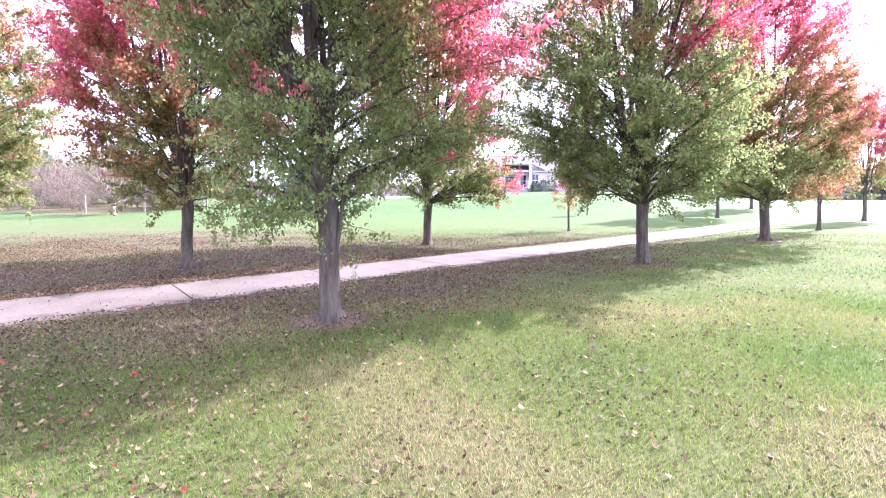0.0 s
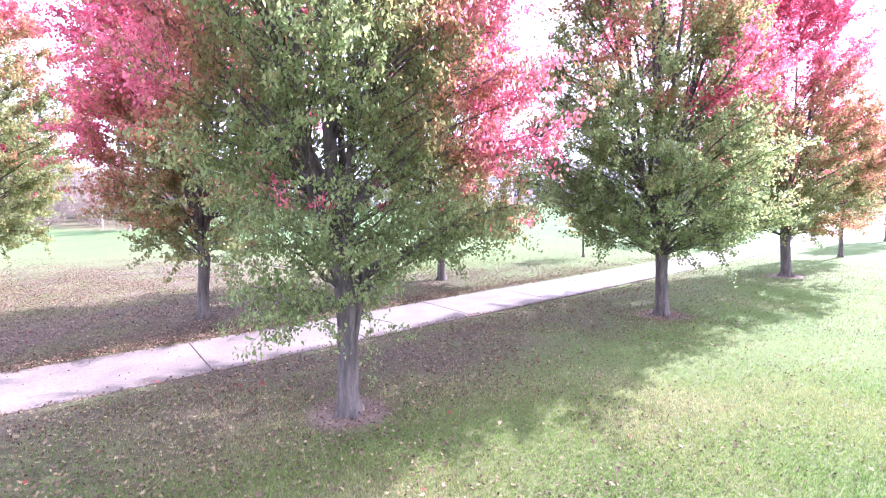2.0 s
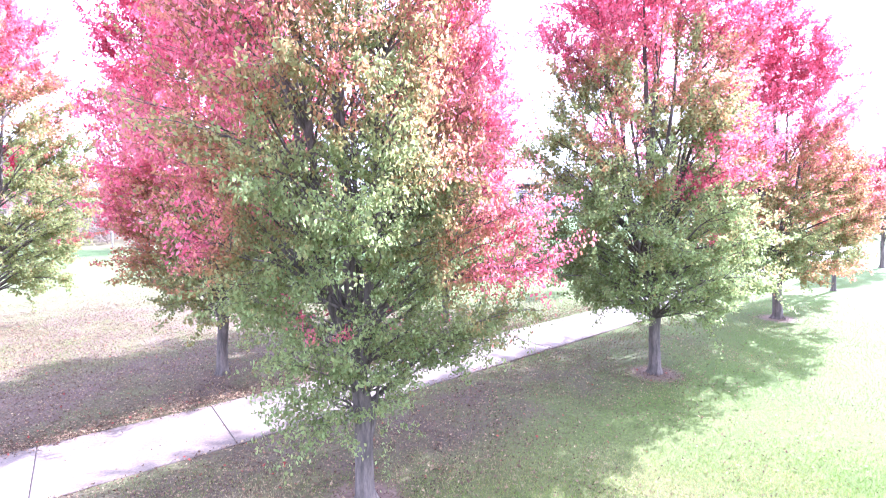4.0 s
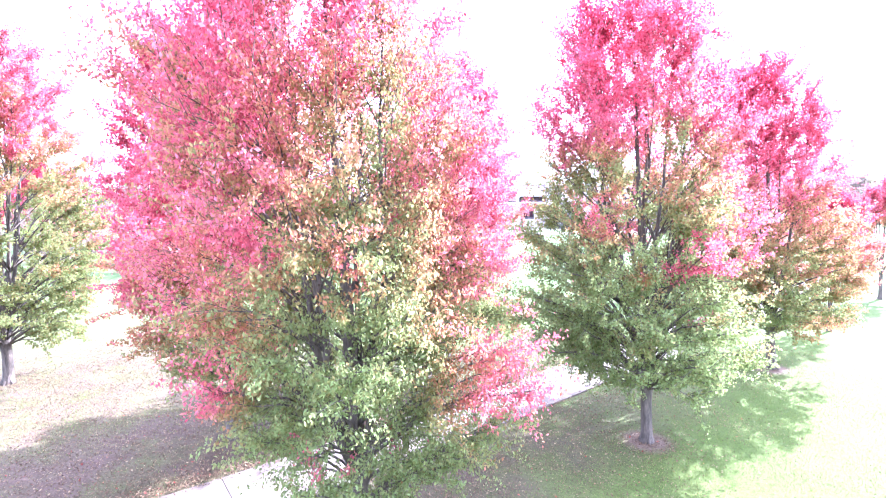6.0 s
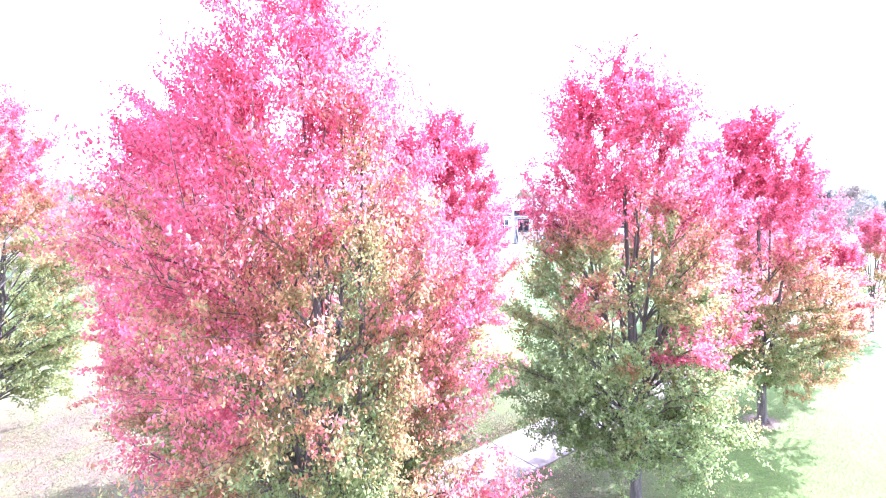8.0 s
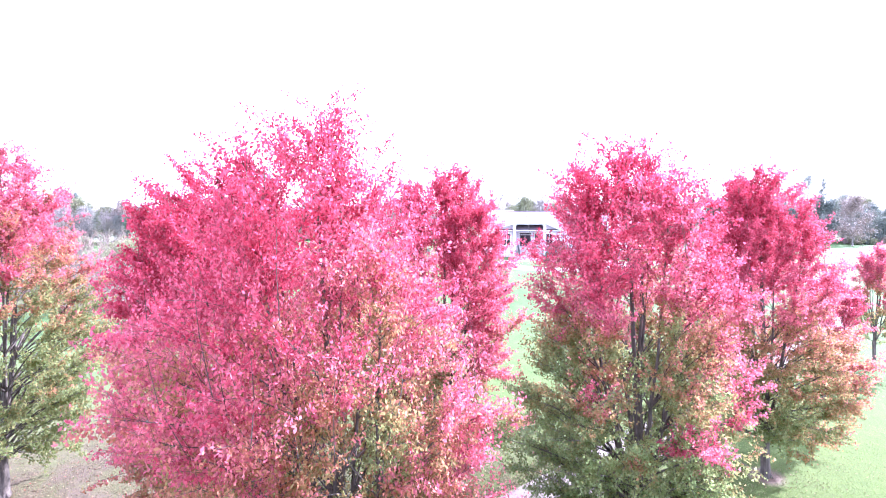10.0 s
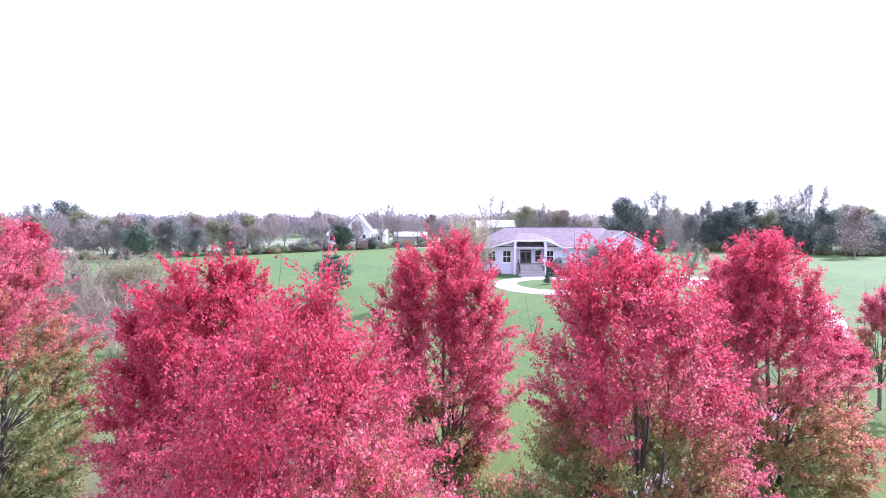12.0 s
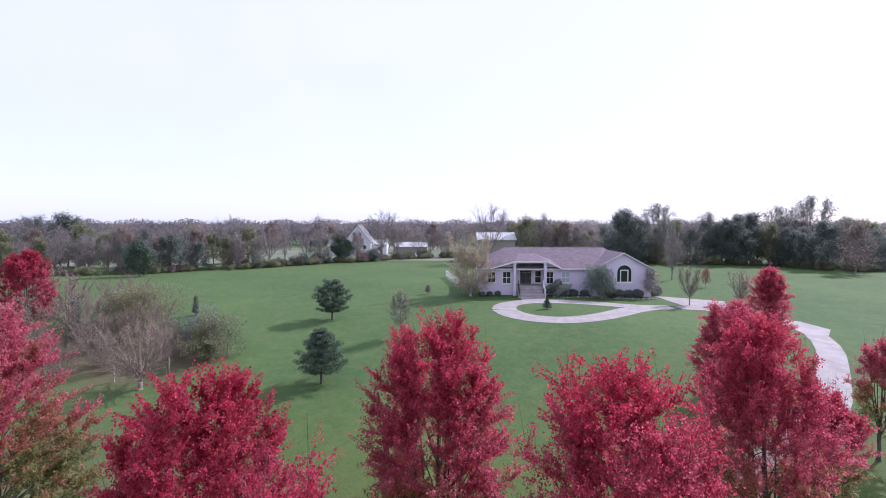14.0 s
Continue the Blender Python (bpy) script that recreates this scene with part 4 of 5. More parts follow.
def spruce_mesh(seed, h, r, n, size, mat):
    """A small cone of needled whorls round a straight stem."""
    rng = np.random.default_rng(seed)
    wood = Wood()
    wood.tube([(0, 0, -.1), (0, 0, h * .5), (0, 0, h)], [.045 * h / 2, .03 * h / 2, .006], 6)
    tips = []
    for k in range(60):
        z = h * (.12 + .85 * k / 60)
        L = r * (1.05 - z / h) * rng.uniform(.8, 1.15)
        a = k * 2.4
        e = Vector((math.cos(a) * L, math.sin(a) * L, z + L * .12))
        wood.tube([(0, 0, z), e], [.01, .004], 3)
        tips.append(((0, 0, z), tuple(e)))
    A, B = np.array([t[0] for t in tips], float), np.array([t[1] for t in tips], float)
    i = rng.integers(0, len(tips), n)
    s = rng.uniform(.15, 1.05, n)[:, None]
    pos = A[i] * (1 - s) + B[i] * s + rng.normal(size=(n, 3)) * .035 * h
    return wood.mesh("trunk", M_bark), leaf_mesh("crown", pos, size * rng.uniform(.6, 1.3, n), rng.uniform(0, 1, n), rng, mat, width=.6)


plant_tree("spruce_tree", 13.7, 65.8, spruce_mesh(211, 1.6, .75, 2600, .11, M_needle), "small blue-green spruce in the island lawn")


# pines on the lawn: bare foot, tiered needle pads
def pine_mesh(seed, h, r, prof, tiers, needles):
    rng = np.random.default_rng(seed)
    wood = Wood()
    wood.tube([(0, 0, -.15), (0, 0, .1), (.06, 0, h * .4), (0, .05, h * .75), (0, 0, h * .97)], [.15, .12, .09, .05, .01], 8)
    pads = []
    for k in range(tiers):
        u = (k + rng.uniform(-.2, .2)) / (tiers - 1)
        z = h * (.22 + .72 * u)
        reach = r * float(np.interp(u, np.linspace(0, 1, len(prof)), prof))
        for q in range(7):
            a = 2 * math.pi * (q + rng.uniform(-.3, .3)) / 7 + k * .8
            L = reach * rng.uniform(.6, 1.1)
            tip = Vector((math.cos(a) * L, math.sin(a) * L, z + L * rng.uniform(.12, .32)))
            mid = Vector((tip.x * .5, tip.y * .5, z + L * .03))
            wood.tube([(0, 0, z), mid, tip], [.03, .02, .008], 4)
            for s in np.linspace(.35, 1.0, 3 + int(L > .9)):
                side_step = rng.normal() * L * .2 * s
                pads.append((tip.x * s - math.sin(a) * side_step, tip.y * s + math.cos(a) * side_step, z + (tip.z - z) * s ** 1.5 + .05, .1 + .13 * L / r))
    pads = np.array(pads)
    i = rng.integers(0, len(pads), needles)
    spread = pads[i, 3][:, None] * np.array([.9, .9, .55])
    pos = pads[i, :3] + rng.normal(size=(needles, 3)) * spread
    up = np.clip((pos[:, 2] - pads[i, 2]) / (spread[:, 2] * 3) + .5, 0, 1)
    return wood.mesh("trunk", M_bark), leaf_mesh("crown", pos, .2 * rng.uniform(.6, 1.3, needles), np.clip(up + rng.normal(size=needles) * .2, 0, 1), rng, M_needle, width=.35, small=True)


plant_tree("pine_tree", -14.6, 63.5, pine_mesh(221, 5.0, 2.4, [.75, 1.0, 1.0, .9, .72, .4], 8, 22000), "round-headed dark pine on the open lawn", group="pines on the lawn")
plant_tree("pine_tree", -10.8, 42.9, pine_mesh(222, 5.0, 2.15, [.95, 1.0, .92, .82, .66, .45, .2], 9, 19000), "ragged dark green pine on the open lawn", group="pines on the lawn")


def plain_tree(seed, h, r, leaves, size, mat, cb=.22, trunk=.1, bark=None, **more):
    opts = dict(leaders=5, laterals=45, twigs=8, twig_len=.11 * h, up=.8, spray=.03 * h, twig_r=.012, fork=h * .18)
    opts.update(more)
    return tree_meshes(seed, h, r, h * cb, trunk, leaves=leaves, leaf_size=size, leaf_mat=mat, bark=bark or M_greybark, **opts)


plant_tree("young_tree", -4.9, 54.7, plain_tree(231, 5.3, 1.5, 1500, .16, M_olive, .3, .05), "thin young tree with sparse olive leaves")
plant_tree("sapling", -2.8, 80.1, plain_tree(232, 1.6, .6, 500, .12, M_dull, .3, .03), "tiny leafless sapling on the lawn")
plant_tree("garden_tree", 4.1, 77.9, plain_tree(233, 9.6, 4.4, 15000, .2, M_tan, .12, .17, laterals=80, twigs=9, leaders=9, fork=.6, top_spread=.75, small=True, spray=.22, bark=M_palebark), "broad many-stemmed tree with sparse tan leaves at the house")
plant_tree("garden_tree", 32.0, 76.4, plain_tree(234, 4.6, 1.6, 1800, .16, M_dull, .2, .06), "small nearly bare ornamental tree at the house corner")
plant_tree("lawn_tree", 35.2, 70.8, plain_tree(235, 5.8, 2.0, 3200, .12, M_olive, .24, .08, laterals=50, up=1.3, top_spread=.8, profile=[.12, .28, .6, .9, 1, .95, .75, .35]), "young tree with thin yellow-green leaves at the drive")
plant_tree("lawn_tree", 41.9, 69.8, plain_tree(236, 5.3, 1.8, 3000, .12, M_tan, .16, .07, laterals=50, up=1.3, top_spread=.8, profile=[.12, .28, .6, .9, 1, .95, .75, .35]), "young vase-shaped tree with tan leaves at the drive")
plant_tree("bare_tree", 45.5, 99.0, plain_tree(237, 9.5, 2.5, 1800, .14, M_dull, .2, .15, laterals=60, up=1.3, top_spread=.75, profile=[.12, .28, .6, .9, 1, .9, .7, .3]), "grey bare tree behind the house")
plant_tree("sapling", 46.5, 88.0, plain_tree(238, 3.6, .8, 700, .16, M_leaf, .25, .04), "thin rusty sapling on the back lawn")

# ---- the thicket on the lawn ----
plant_shrub("wild_bush", -37.6, 59.5, shrub_mesh(241, 4.7, 6.2, 20000, .16, M_olive, .45, .25, 22), "broad dull green wild bush")
plant_shrub("wild_bush", -23.6, 49.2, shrub_mesh(242, 2.5, 4.9, 12000, .15, M_olive, .5, .25, 22), "yellow-green wild bush at the fence")
plant_shrub("wild_bush", -26.0, 52.5, shrub_mesh(243, 2.2, 3.8, 9000, .15, M_dark, .5, .25, 16), "dark green wild bush")
plant_tree("bare_tree", -26.2, 41.9, plain_tree(244, 6.0, 3.2, 160, .12, M_dull, .2, .17, laterals=80, twigs=16, leaders=7, fork=.9, top_spread=.8, bark=M_brownbark), "grey leafless spreading tree at the thicket")
brush = plain_tree(245, 5.2, 3.0, 1300, .1, M_brush, .08, .08, laterals=75, twigs=20, twig_r=.008, leaders=9, fork=.4, top_spread=.8, bark=M_brownbark)
brush2 = plain_tree(246, 4.6, 2.8, 1100, .1, M_brush, .06, .07, laterals=75, twigs=20, twig_r=.008, leaders=9, fork=.3, top_spread=.85, bark=M_brownbark)
rng_t = np.random.default_rng(77)
for i, (x, y, s) in enumerate(((-29.5, 51, .9), (-32.5, 54, 1.0), (-27, 49.2, .75), (-33.5, 47.5, .7), (-37, 51, .95), (-40, 55, 1.1), (-39, 47, .8), (-44, 51, 1.1), (-46.5, 60, 1.3), (-41.5, 63, 1.2), (-52, 66, 1.4), (-34.8, 44.2, .7), (-31.6, 45.8, .5), (-36.0, 54.0, .7))):
    plant_tree("brush_thicket", x, y, brush if i % 2 else brush2, "grey-brown leafless brush of the thicket", "brush", "brush of the thicket", rng_t.uniform(0, 6), s)
cyp = spruce_mesh(247, 2.7, .55, 2600, .16, M_dark)
plant_tree("cypress_tree", -33.6, 66.0, cyp, "narrow dark cypress on the lawn")
plant_tree("cypress_tree", -42.6, 56.2, cyp, "narrow dark cypress in the thicket", size=1.6)
for x, y in ((-25.7, 45.5), (-22.1, 49.9), (-29.5, 43.4)):
    post = thing("fence_post", (x, y, ground(x, y)), "weathered grey wooden fence post", "post", "fence posts at the thicket")
    part("stake", box(-.06, .06, -.06, .06, -.2, 1.55, .012), M_post, post)
    part("wire_clip", box(-.07, .07, -.075, -.061, 1.2, 1.24), M_iron, post)

# ---- field edge: the hedgerow and woods round the lawn ----
KINDS = [plain_tree(301 + k, 10.0, r, int(n * 2.3), s * .64, m, cb, .15, laterals=la, twigs=6, twig_r=.02, spray=sp, twig_len=1.25, small=True, outer=.35, profile=pr, top_spread=.6, dome=m is not M_dull)
         for k, (r, n, s, m, cb, la, sp, pr) in enumerate((
             (3.0, 2600, .34, M_dull, .2, 36, .3, None), (3.3, 4200, .42, M_olive, .14, 34, .34, None), (3.7, 5200, .46, M_dark, .1, 36, .36, None),
             (2.5, 900, .3, M_dull, .3, 38, .25, [.3, .5, .8, 1, .95, .8, .55, .2]), (3.2, 3400, .38, M_brush, .1, 34, .32, None), (4.0, 700, .3, M_dull, .32, 46, .22, [.2, .45, .8, 1, 1, .9, .7, .35]),
             (2.7, 2400, .36, M_dark, .16, 34, .3, [.5, .7, .9, 1, .8, .6, .4, .15]), (3.9, 2400, .34, M_dark, .24, 40, .26, [.3, .5, .85, 1, 1, .85, .6, .25])))]
NOTES = ["grey-brown half-bare field tree", "dull olive field tree", "dark green dense field tree", "slim nearly bare field tree", "brown leafy field tree", "tall bare spreading field tree", "slender grey-green field tree", "open-crowned grey-green field tree"]
CEDAR = shrub_mesh(320, 2.7, 7.8, 9000, .3, M_needle, .3, .3, 9, base=.4)
BUSHES = [shrub_mesh(330, 1.9, 2.4, 2600, .24, M_olive, .5, .3, 9), shrub_mesh(331, 2.1, 2.8, 2200, .22, M_brush, .5, .25, 11), shrub_mesh(332, 1.6, 3.2, 2400, .24, M_dark, .5, .3, 9)]


def field_tree(x, y, kind, size, spin):
    return plant_tree("field_tree", x, y, KINDS[kind], NOTES[kind], "tree", "trees of the field edge", spin, size)


EDGE = [(-150, 96), (-112, 102), (-84, 106), (-73, 109), (-54, 122), (-31, 143), (-2, 163), (24, 160), (44, 146), (65, 140), (87, 136), (98, 120), (125, 126), (175, 128)]
rng_f = np.random.default_rng(9)
hedge = smooth_line(EDGE, 4.3)
for i, p in enumerate(hedge):
    q = p + Vector((rng_f.normal() * 1.0, abs(rng_f.normal()) * 2.0))
    if p.x < -55:
        k, s = rng_f.choice([0, 1, 7, 2, 1, 6, 3]), rng_f.uniform(.6, 1.0)
    elif p.x < 20:
        k, s = rng_f.choice([3, 3, 5, 5, 0, 3, 7]), rng_f.uniform(.62, 1.05)
        if rng_f.uniform() < .2:
            k = -1
    else:
        k, s = rng_f.choice([6, 1, 2, 2, 6, 7, 0]), rng_f.uniform(.75, 1.25)
        if p.x < 52:
            k, s = rng_f.choice([0, 3, 7, 5, 6, 0]), rng_f.uniform(.6, 1.0)
    if k >= 0:
        field_tree(q.x, q.y, int(k), s, rng_f.uniform(0, 6))
    for _ in range(6 if -55 < p.x < 20 else 3):
        b = p + Vector((rng_f.normal() * 2.0, rng_f.normal() * .8 - .5))
        plant_shrub("hedge_bush", b.x, b.y, BUSHES[int(rng_f.choice([0, 0, 1, 2]))], "low tangled bush of the field hedge", "bush", "bushes of the field edge", rng_f.uniform(0, 6), rng_f.uniform(.25, 1.05 if p.x < 20 else 1.15))
    if p.x < -55 or p.x > 20:
        for _ in range(2):
            f2 = p + Vector((rng_f.normal() * 3, rng_f.uniform(5, 24)))
            field_tree(f2.x, f2.y, int(rng_f.choice([0, 1, 2, 4, 3, 6])), rng_f.uniform(.75, 1.2) * (.9 if p.x < 0 else 1.05), rng_f.uniform(0, 6))
for x, y, k, s in ((12.9, 141, 5, 1.65), (50.4, 139, 2, 1.5), (53.5, 142, 2, 1.3), (60.5, 141, 7, 1.65), (75, 142, 6, 1.45), (81, 138, 2, 1.35), (86, 141, 2, 1.42), (96, 143, 7, 1.6), (108, 147, 7, 1.9), (103, 146, 0, 1.4), (121, 150, 4, 1.3), (93, 112, 4, 1.15), (-98, 127, 2, 1.35), (-106, 127, 7, 1.3), (-92, 124, 1, 1.1), (-80, 116, 1, .9), (-74, 114, 4, .9), (-86, 118, 2, .85),
                   (-56, 128, 5, 1.3), (-20.5, 158, 5, 1.5), (-41, 160, 3, 1.35), (-17, 162, 5, 1.4), (24, 150, 1, 1.3), (30, 152, 0, 1.4), (36, 150, 4, 1.2)):
    field_tree(x, y, k, s, x)
for x, y, s in ((-65, 104, 1.0), (-30.5, 145, 1.1)):
    plant_shrub("cedar_tree", x, y, CEDAR, "dark dense egg-shaped cedar of the field edge", "tree", "", 0.0, s)
for i in range(46):
    x, y = -120 + i * 4.4 + rng_f.normal() * 2, 205 + rng_f.normal() * 10
    field_tree(x, y, int(rng_f.choice([0, 0, 3, 4])), rng_f.uniform(.75, 1.15), rng_f.uniform(0, 6))

# pale hay field behind the hedgerow
fv = [(x, y, ground(x, y) + .06) for y in (150, 165, 180, 195, 212, 232) for x in np.linspace(-110 - (y - 150) * .6, 14, 14)]
ff = [(r * 14 + k, r * 14 + k + 1, (r + 1) * 14 + k + 1, (r + 1) * 14 + k) for r in range(5) for k in range(13)]
fv = [(x, y + max(0, (-40 - x)) * -.55, z) for x, y, z in fv]
hay = new("hay_field", raw_mesh("hay_field", fv, ff, two_tone("hay_stubble", (0.12, 0.15, 0.085), (0.2, 0.21, 0.135), 0.08, 3.0, 0.9)))
tagged(hay, "pale dry hay field beyond the hedgerow", "field", kind="structure")

# far woods to the horizon: past counting, one mass of leaf clumps
rng_w = np.random.default_rng(5)
N = 130000
bear = rng_w.uniform(-1.05, 1.05, N)
dist = rng_w.choice([255, 330, 480, 800], N, p=[.4, .3, .18, .12]) * rng_w.uniform(.97, 1.05, N)
wx, wy = np.sin(bear) * dist * 1.25, np.cos(bear) * dist
top = 8.2 + 1.6 * np.sin(bear * 37 + dist) + 1.2 * np.sin(bear * 91) + .8 * np.sin(bear * 213 + dist * .3) + dist * .006
wz = np.array([ground(p, q) for p, q in zip(wx, wy)]) + top * rng_w.uniform(0, 1, N) ** .7
woods = new("far_woods", leaf_mesh("far_woods", np.stack([wx, wy, wz], 1), 1.9 * rng_w.uniform(.6, 1.4, N) * (dist / 300) ** .5, np.clip(.4 + .3 * np.sin(bear * 61) + rng_w.normal(size=N) * .15, 0, 1), rng_w, M_woods, small=True, width=.32))
tagged(woods, "brown and grey-green woods along the horizon", "woods", kind="stuff")


# ---- farmhouse and barn beyond the field ----
def gabled(name, x, y, w, d, wall_h, roof_h, label, wall_m, roof_m, along="y", windows=()):
    z = ground(x, y)
    ob = thing(name, (x, y, z), label, "building")
    part("wall", prism([(-w / 2, -.3), (w / 2, -.3), (w / 2, wall_h), (0, wall_h + roof_h), (-w / 2, wall_h)] if along == "y" else [(-w / 2, -.3), (w / 2, -.3), (w / 2, wall_h), (-w / 2, wall_h)], "y", -d / 2, d / 2), wall_m, ob)
    if along == "y":
        k = roof_h / (w / 2)
        part("roof", sheet([[(-w / 2 - .4, -d / 2 - .4, wall_h - .4 * k + .2), (0, -d / 2 - .4, wall_h + roof_h + .2), (0, d / 2 + .4, wall_h + roof_h + .2), (-w / 2 - .4, d / 2 + .4, wall_h - .4 * k + .2)],
                                [(0, -d / 2 - .4, wall_h + roof_h + .2), (w / 2 + .4, -d / 2 - .4, wall_h - .4 * k + .2), (w / 2 + .4, d / 2 + .4, wall_h - .4 * k + .2), (0, d / 2 + .4, wall_h + roof_h + .2)]]), roof_m, ob)
    else:
        part("roof", sheet([[(-w / 2 - .4, -d / 2 - .4, wall_h), (w / 2 + .4, -d / 2 - .4, wall_h), (w / 2 + .4, 0, wall_h + roof_h), (-w / 2 - .4, 0, wall_h + roof_h)],
                                [(-w / 2 - .4, 0, wall_h + roof_h), (w / 2 + .4, 0, wall_h + roof_h), (w / 2 + .4, d / 2 + .4, wall_h), (-w / 2 - .4, d / 2 + .4, wall_h)]]), roof_m, ob)
    for wx0, wz0 in windows:
        win = new("window")
        win.parent = ob
        part("pane", box(wx0 - .5, wx0 + .5, -d / 2 - .05, -d / 2 - .01, wz0, wz0 + 1.4), M_glass, win)
        part("frame", ring(arch(wx0 - .62, wx0 + .62, wz0 - .12, wz0 + 1.52, 0), arch(wx0 - .5, wx0 + .5, wz0, wz0 + 1.4, 0), -d / 2 - .1, -d / 2 - .005), M_trim, win)
    return ob


# white rail fence at the corner of the house
rail_fence = thing("rail_fence", (.8, 96.0, ground(.8, 96.0)), "white painted rail fence behind the house corner", "fence")
for k in range(5):
    x, y = -.6 + .55 * k, 8.0 - 4.0 * k
    part("post", box(x - .09, x + .09, y - .09, y + .09, -.4, 1.45, .015), M_trim, rail_fence)
for z in (.4, .8, 1.2):
    part("rail", prism([(-.65, 8.0), (1.55, -8.0), (1.65, -8.0), (-.55, 8.0)], "z", z, z + .16), M_trim, rail_fence)

gabled("farmhouse", -31.5, 180, 9.5, 10, 4.6, 6.0, "white gabled farmhouse beyond the field", M_whitewall, M_greyroof, "y", ((-1.0, 6.6), (1.0, 6.6), (2.6, 2.0), (-2.6, 2.0)))
gabled("farmhouse_wing", -39.5, 181, 6.2, 7, 3.0, 2.2, "low white wing beside the farmhouse", M_whitewall, M_metalroof, "x", ((-1.6, 1.2), (1.4, 1.2)))
gabled("farmhouse_wing", -24.0, 181, 5.2, 7, 3.6, 1.8, "white lean wing beside the farmhouse", M_whitewall, M_metalroof, "x", ((0, 1.4),))
gabled("barn", 15.2, 152, 11.0, 10, 6.6, 2.1, "barn with pale metal roof behind the trees", M_post, M_metalroof, "x")
gabled("shed", -13.0, 185, 12, 5, 2.6, 1.6, "long pale shed beyond the field", M_post, M_metalroof, "x")
for k in range(26):
    x, y = -44 + k * 2.4, 170 + 3 * math.sin(k * .3)
    post = thing("fence_post", (x, y, ground(x, y)), "white painted paddock fence post", "post", "paddock fence posts")
    part("stake", box(-.09, .09, -.09, .09, -.2, 1.4, .015), M_trim, post)

# ---- fallen leaves and grass ----
rng_l = np.random.default_rng(3)
TREES = [(-1.37, 7.13, 4.0, 1.0), (5.35, 12.5, 3.6, .5), (12.7, 18.3, 3.4, .3), (-6.13, 12.85, 5.0, 1.6), (-.07, 18.3, 4.0, .8), (-8.0, 6.5, 6.0, 2.0), (-16, 16.8, 6.0, 1.0), (-11.5, 9.5, 5.0, 1.8)]


def scatter(n, x0, x1, y0, y1, keep):
    x, y = rng_l.uniform(x0, x1, n), rng_l.uniform(y0, y1, n)
    k = rng_l.uniform(0, 1, n) < keep(x, y)
    return x[k], y[k]


def across(x, y):
    return -(x - DRIVE0.x) * ROW.y + (y - DRIVE0.y) * ROW.x


def strip_share(x, y):
    """How thickly the leaves lie along the drive: most under the first maples."""
    d, s = across(x, y), (x - DRIVE0.x) * ROW.x + (y - DRIVE0.y) * ROW.y
    return np.clip((d + 5.4) / 1.6, 0, 1) * np.clip((6.2 - d) / 2, 0, 1) * np.clip((20 - s) / 18, 0, 1)


def litter_density(x, y):
    d = across(x, y)
    k = sum(w * np.exp(-(((x - a) ** 2 + (y - b) ** 2) / r**2)) for a, b, r, w in TREES)
    bank = np.exp(-((np.abs(d) - 1.6) / .6) ** 2) * 1.5 * np.clip((16 - x) / 16, 0, 1)
    out = .06 + .1 * np.exp(-(((x - 1) / 5) ** 2 + ((y - 4.5) / 3) ** 2)) + .5 * k + .9 * np.exp(-(((x + 1.37) ** 2 + (y - 7.05) ** 2) / .7**2)) + .6 * np.exp(-(((x - 5.35) ** 2 + (y - 12.45) ** 2) / .8**2)) + bank * np.where(d > 0, 1.8, .9)
    out += 1.2 * strip_share(x, y)
    s = (x - DRIVE0.x) * ROW.x + (y - DRIVE0.y) * ROW.y
    out += .6 * np.clip((d - 1.5) / 2, 0, 1) * np.clip((19 - d) / 8, 0, 1) * np.clip((12 - s) / 10, 0, 1)
    out *= np.where(np.abs(d) < 1.0, .012, np.where(np.abs(d) < 1.14, .3, 1.0))
    return np.clip(out * (.75 + .5 * np.sin(x * 1.3 + np.sin(y * 1.1)) * np.sin(y * 1.7)), 0, 1)


def bank_leaves(n):
    """Leaves blown against the far edge of the drive."""
    s, d = rng_l.uniform(-14, 17, n), 1.2 + np.abs(rng_l.normal(size=n)) * .42
    k = rng_l.uniform(0, 1, n) < np.clip((19 - s) / 16, 0, 1)
    return DRIVE0.x + ROW.x * s[k] - ROW.y * d[k], DRIVE0.y + ROW.y * s[k] + ROW.x * d[k]


lx, ly = scatter(470000, -24, 18, -1, 26, lambda x, y: litter_density(x, y) * np.clip((y + 1) / 3, 0, 1))
bx, by = bank_leaves(26000)
lx, ly = np.concatenate((lx, bx)), np.concatenate((ly, by))
lz = np.array([ground(a, b) for a, b in zip(lx, ly)]) + rng_l.uniform(.015, .05, len(lx)) + np.where(np.abs(across(lx, ly)) < 1.42, .03, 0)
whole = rng_l.uniform(0, 1, len(lx)) < .12
spots_l = np.stack([lx, ly, lz], 1)
litter = new("fallen_leaves", leaf_mesh("fallen_leaves", spots_l[~whole], rng_l.uniform(.02, .048, int((~whole).sum())), rng_l.uniform(0, .9, int((~whole).sum())), rng_l, M_litter, False, .05, .8))
leaf2 = new("fallen_leaves", maple_leaves("fallen_leaves", spots_l[whole], rng_l.uniform(.045, .092, int(whole.sum())), rng_l.uniform(.1, 1, int(whole.sum())) ** .8, rng_l, M_litter))
tagged(leaf2, "whole lobed red and brown leaves lying on the grass", "leaves", kind="stuff")
tagged(litter, "dry brown, tan and red leaves scattered over the grass", "leaves", kind="stuff")


def clear_foot(x, y):
    """Bare soil rings round the nearest trunks."""
    out = np.ones(len(x))
    for a, b in ((-1.37, 7.05), (5.35, 12.45), (12.3, 18.0)):
        out *= np.clip((np.hypot(x - a, y - b) - .38) / .3, .04, 1)
    return out


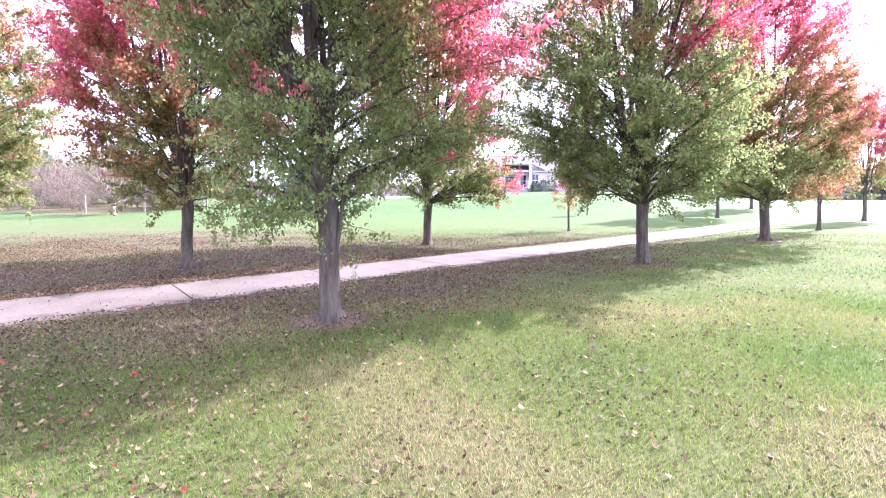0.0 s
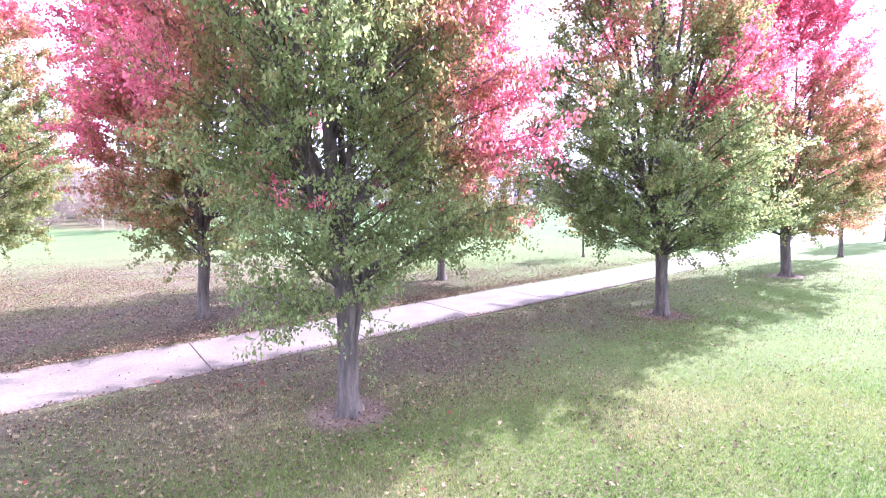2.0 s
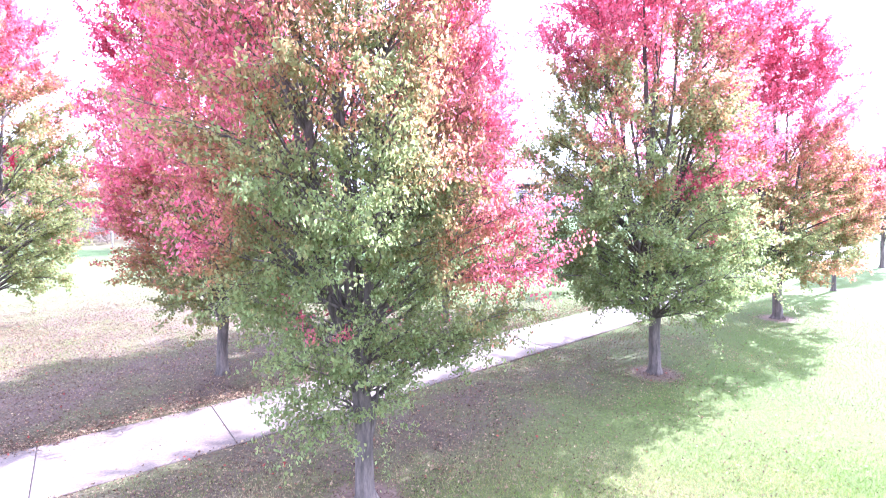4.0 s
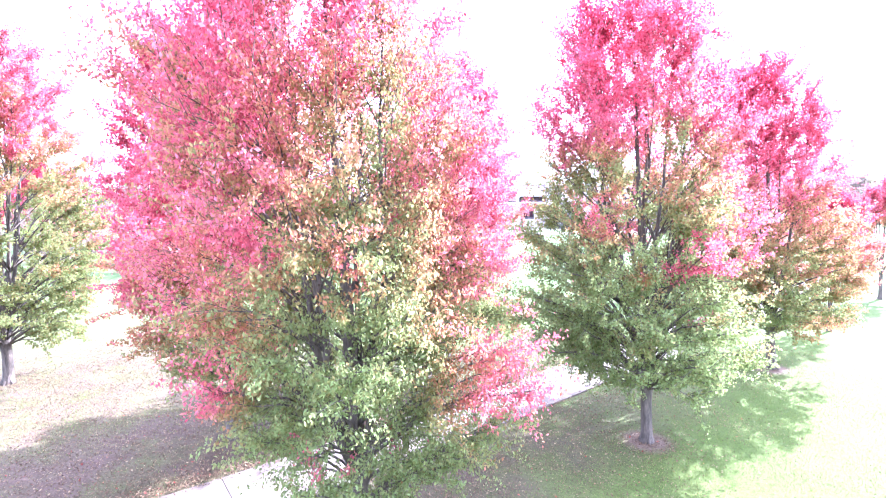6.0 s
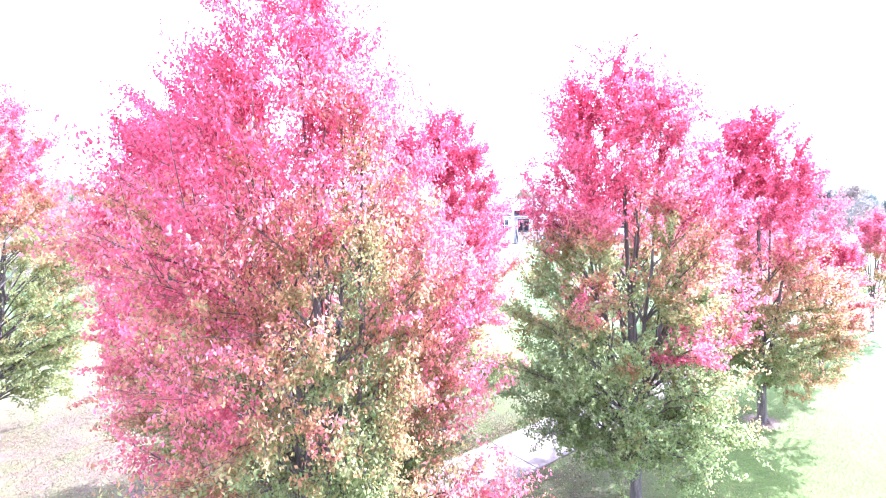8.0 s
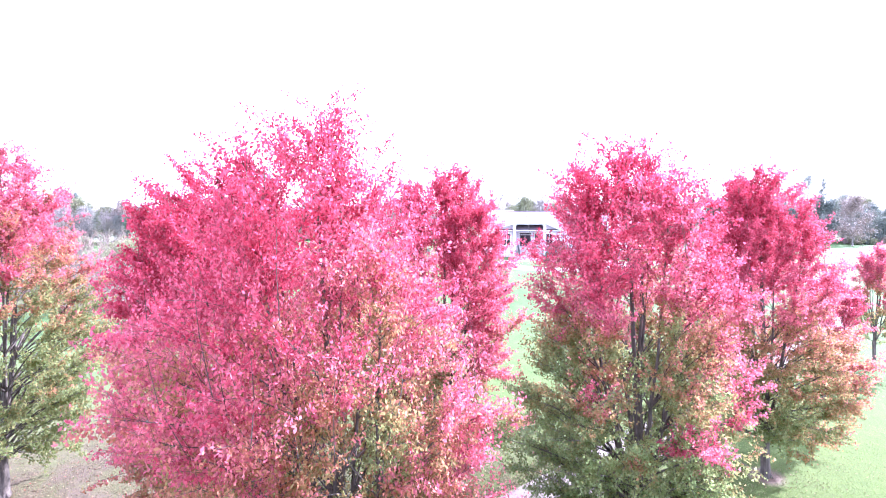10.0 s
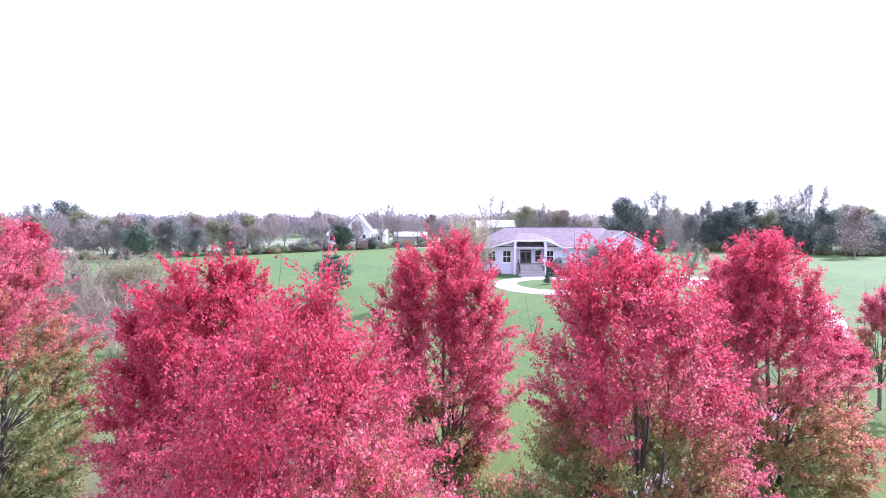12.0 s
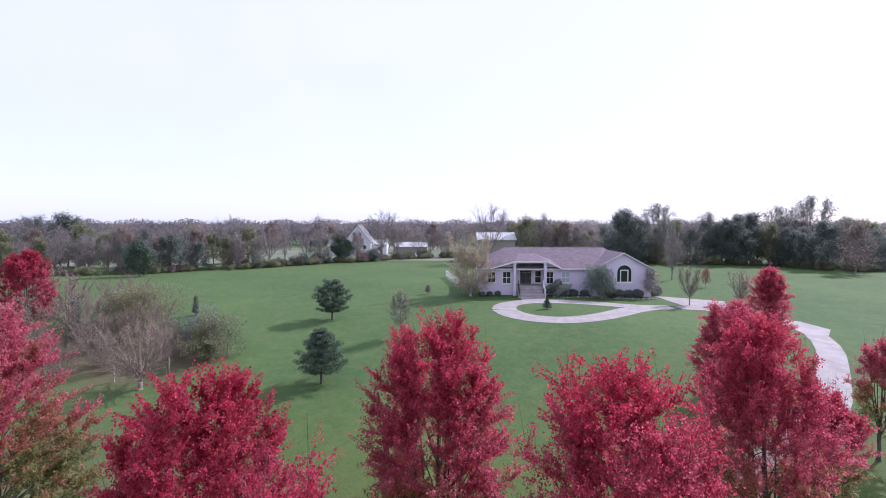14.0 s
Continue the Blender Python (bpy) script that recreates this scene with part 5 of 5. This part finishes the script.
def blades(n, x0, x1, y0, y1, keep, tall):
    x, y = scatter(n, x0, x1, y0, y1, keep)
    m = len(x)
    z = np.array([ground(a, b) for a, b in zip(x, y)]) - .01
    a = rng_l.uniform(0, 6.3, m)
    h = tall * rng_l.uniform(.5, 1.3, m)
    lean = rng_l.normal(size=(m, 2)) * .5 * h[:, None]
    w = .0032 * (1 + .09 * y)
    p0 = np.stack([x - np.cos(a) * w, y - np.sin(a) * w, z], 1)
    p1 = np.stack([x + np.cos(a) * w, y + np.sin(a) * w, z], 1)
    p2 = np.stack([x + lean[:, 0], y + lean[:, 1], z + h], 1)
    v = np.stack([p0, p1, p2], 1).reshape(-1, 3)
    patch = lumps(np.stack([x, y, z], 1), 8, .9)
    s = (x - DRIVE0.x) * ROW.x + (y - DRIVE0.y) * ROW.y
    t = np.clip(.62 - .2 * np.clip(s / 10, 0, 1) + .3 * patch + .14 * lumps(np.stack([x, y, z], 1), 19, 2.6) + rng_l.normal(size=m) * .22, 0, 1)
    return v, t


v1, t1 = blades(1000000, -18, 24, -1, 24, lambda x, y: np.where((np.abs(x) < y * .95 + 3.0) & (np.abs(across(x, y)) > 1.25), np.clip((y * .95 + 3.0 - np.abs(x)) / 2, 0, 1) * np.clip((y + 1) / 3, 0, 1) * np.clip(5.5 / np.maximum(y, 1), .2, 1) * np.clip((24 - y) / 9, 0, 1) * (1 - .75 * strip_share(x, y)) * clear_foot(x, y), 0), .045)
v2, t2 = blades(480000, -6, 9, 1.2, 9, lambda x, y: np.where(across(x, y) < -1.2, np.clip((10 - y) / 6, .15, 1) * np.clip((y - 1.2) / 1.8, 0, 1) * np.clip((9 - y) / 1.5, 0, 1) * np.clip((x + 6) / 1.5, 0, 1) * np.clip((y * .95 + 1.5 - np.abs(x)) / 2, 0, 1) * (1 - .6 * strip_share(x, y)) * clear_foot(x, y), 0), .048)
v1, t1 = np.concatenate((v1, v2)), np.concatenate((t1, t2))
grass = new("grass", raw_mesh("grass", v1, np.arange(len(v1)).reshape(-1, 3), M_blade, t1))
tagged(grass, "short mown green grass blades with dry tips", "grass", kind="stuff")
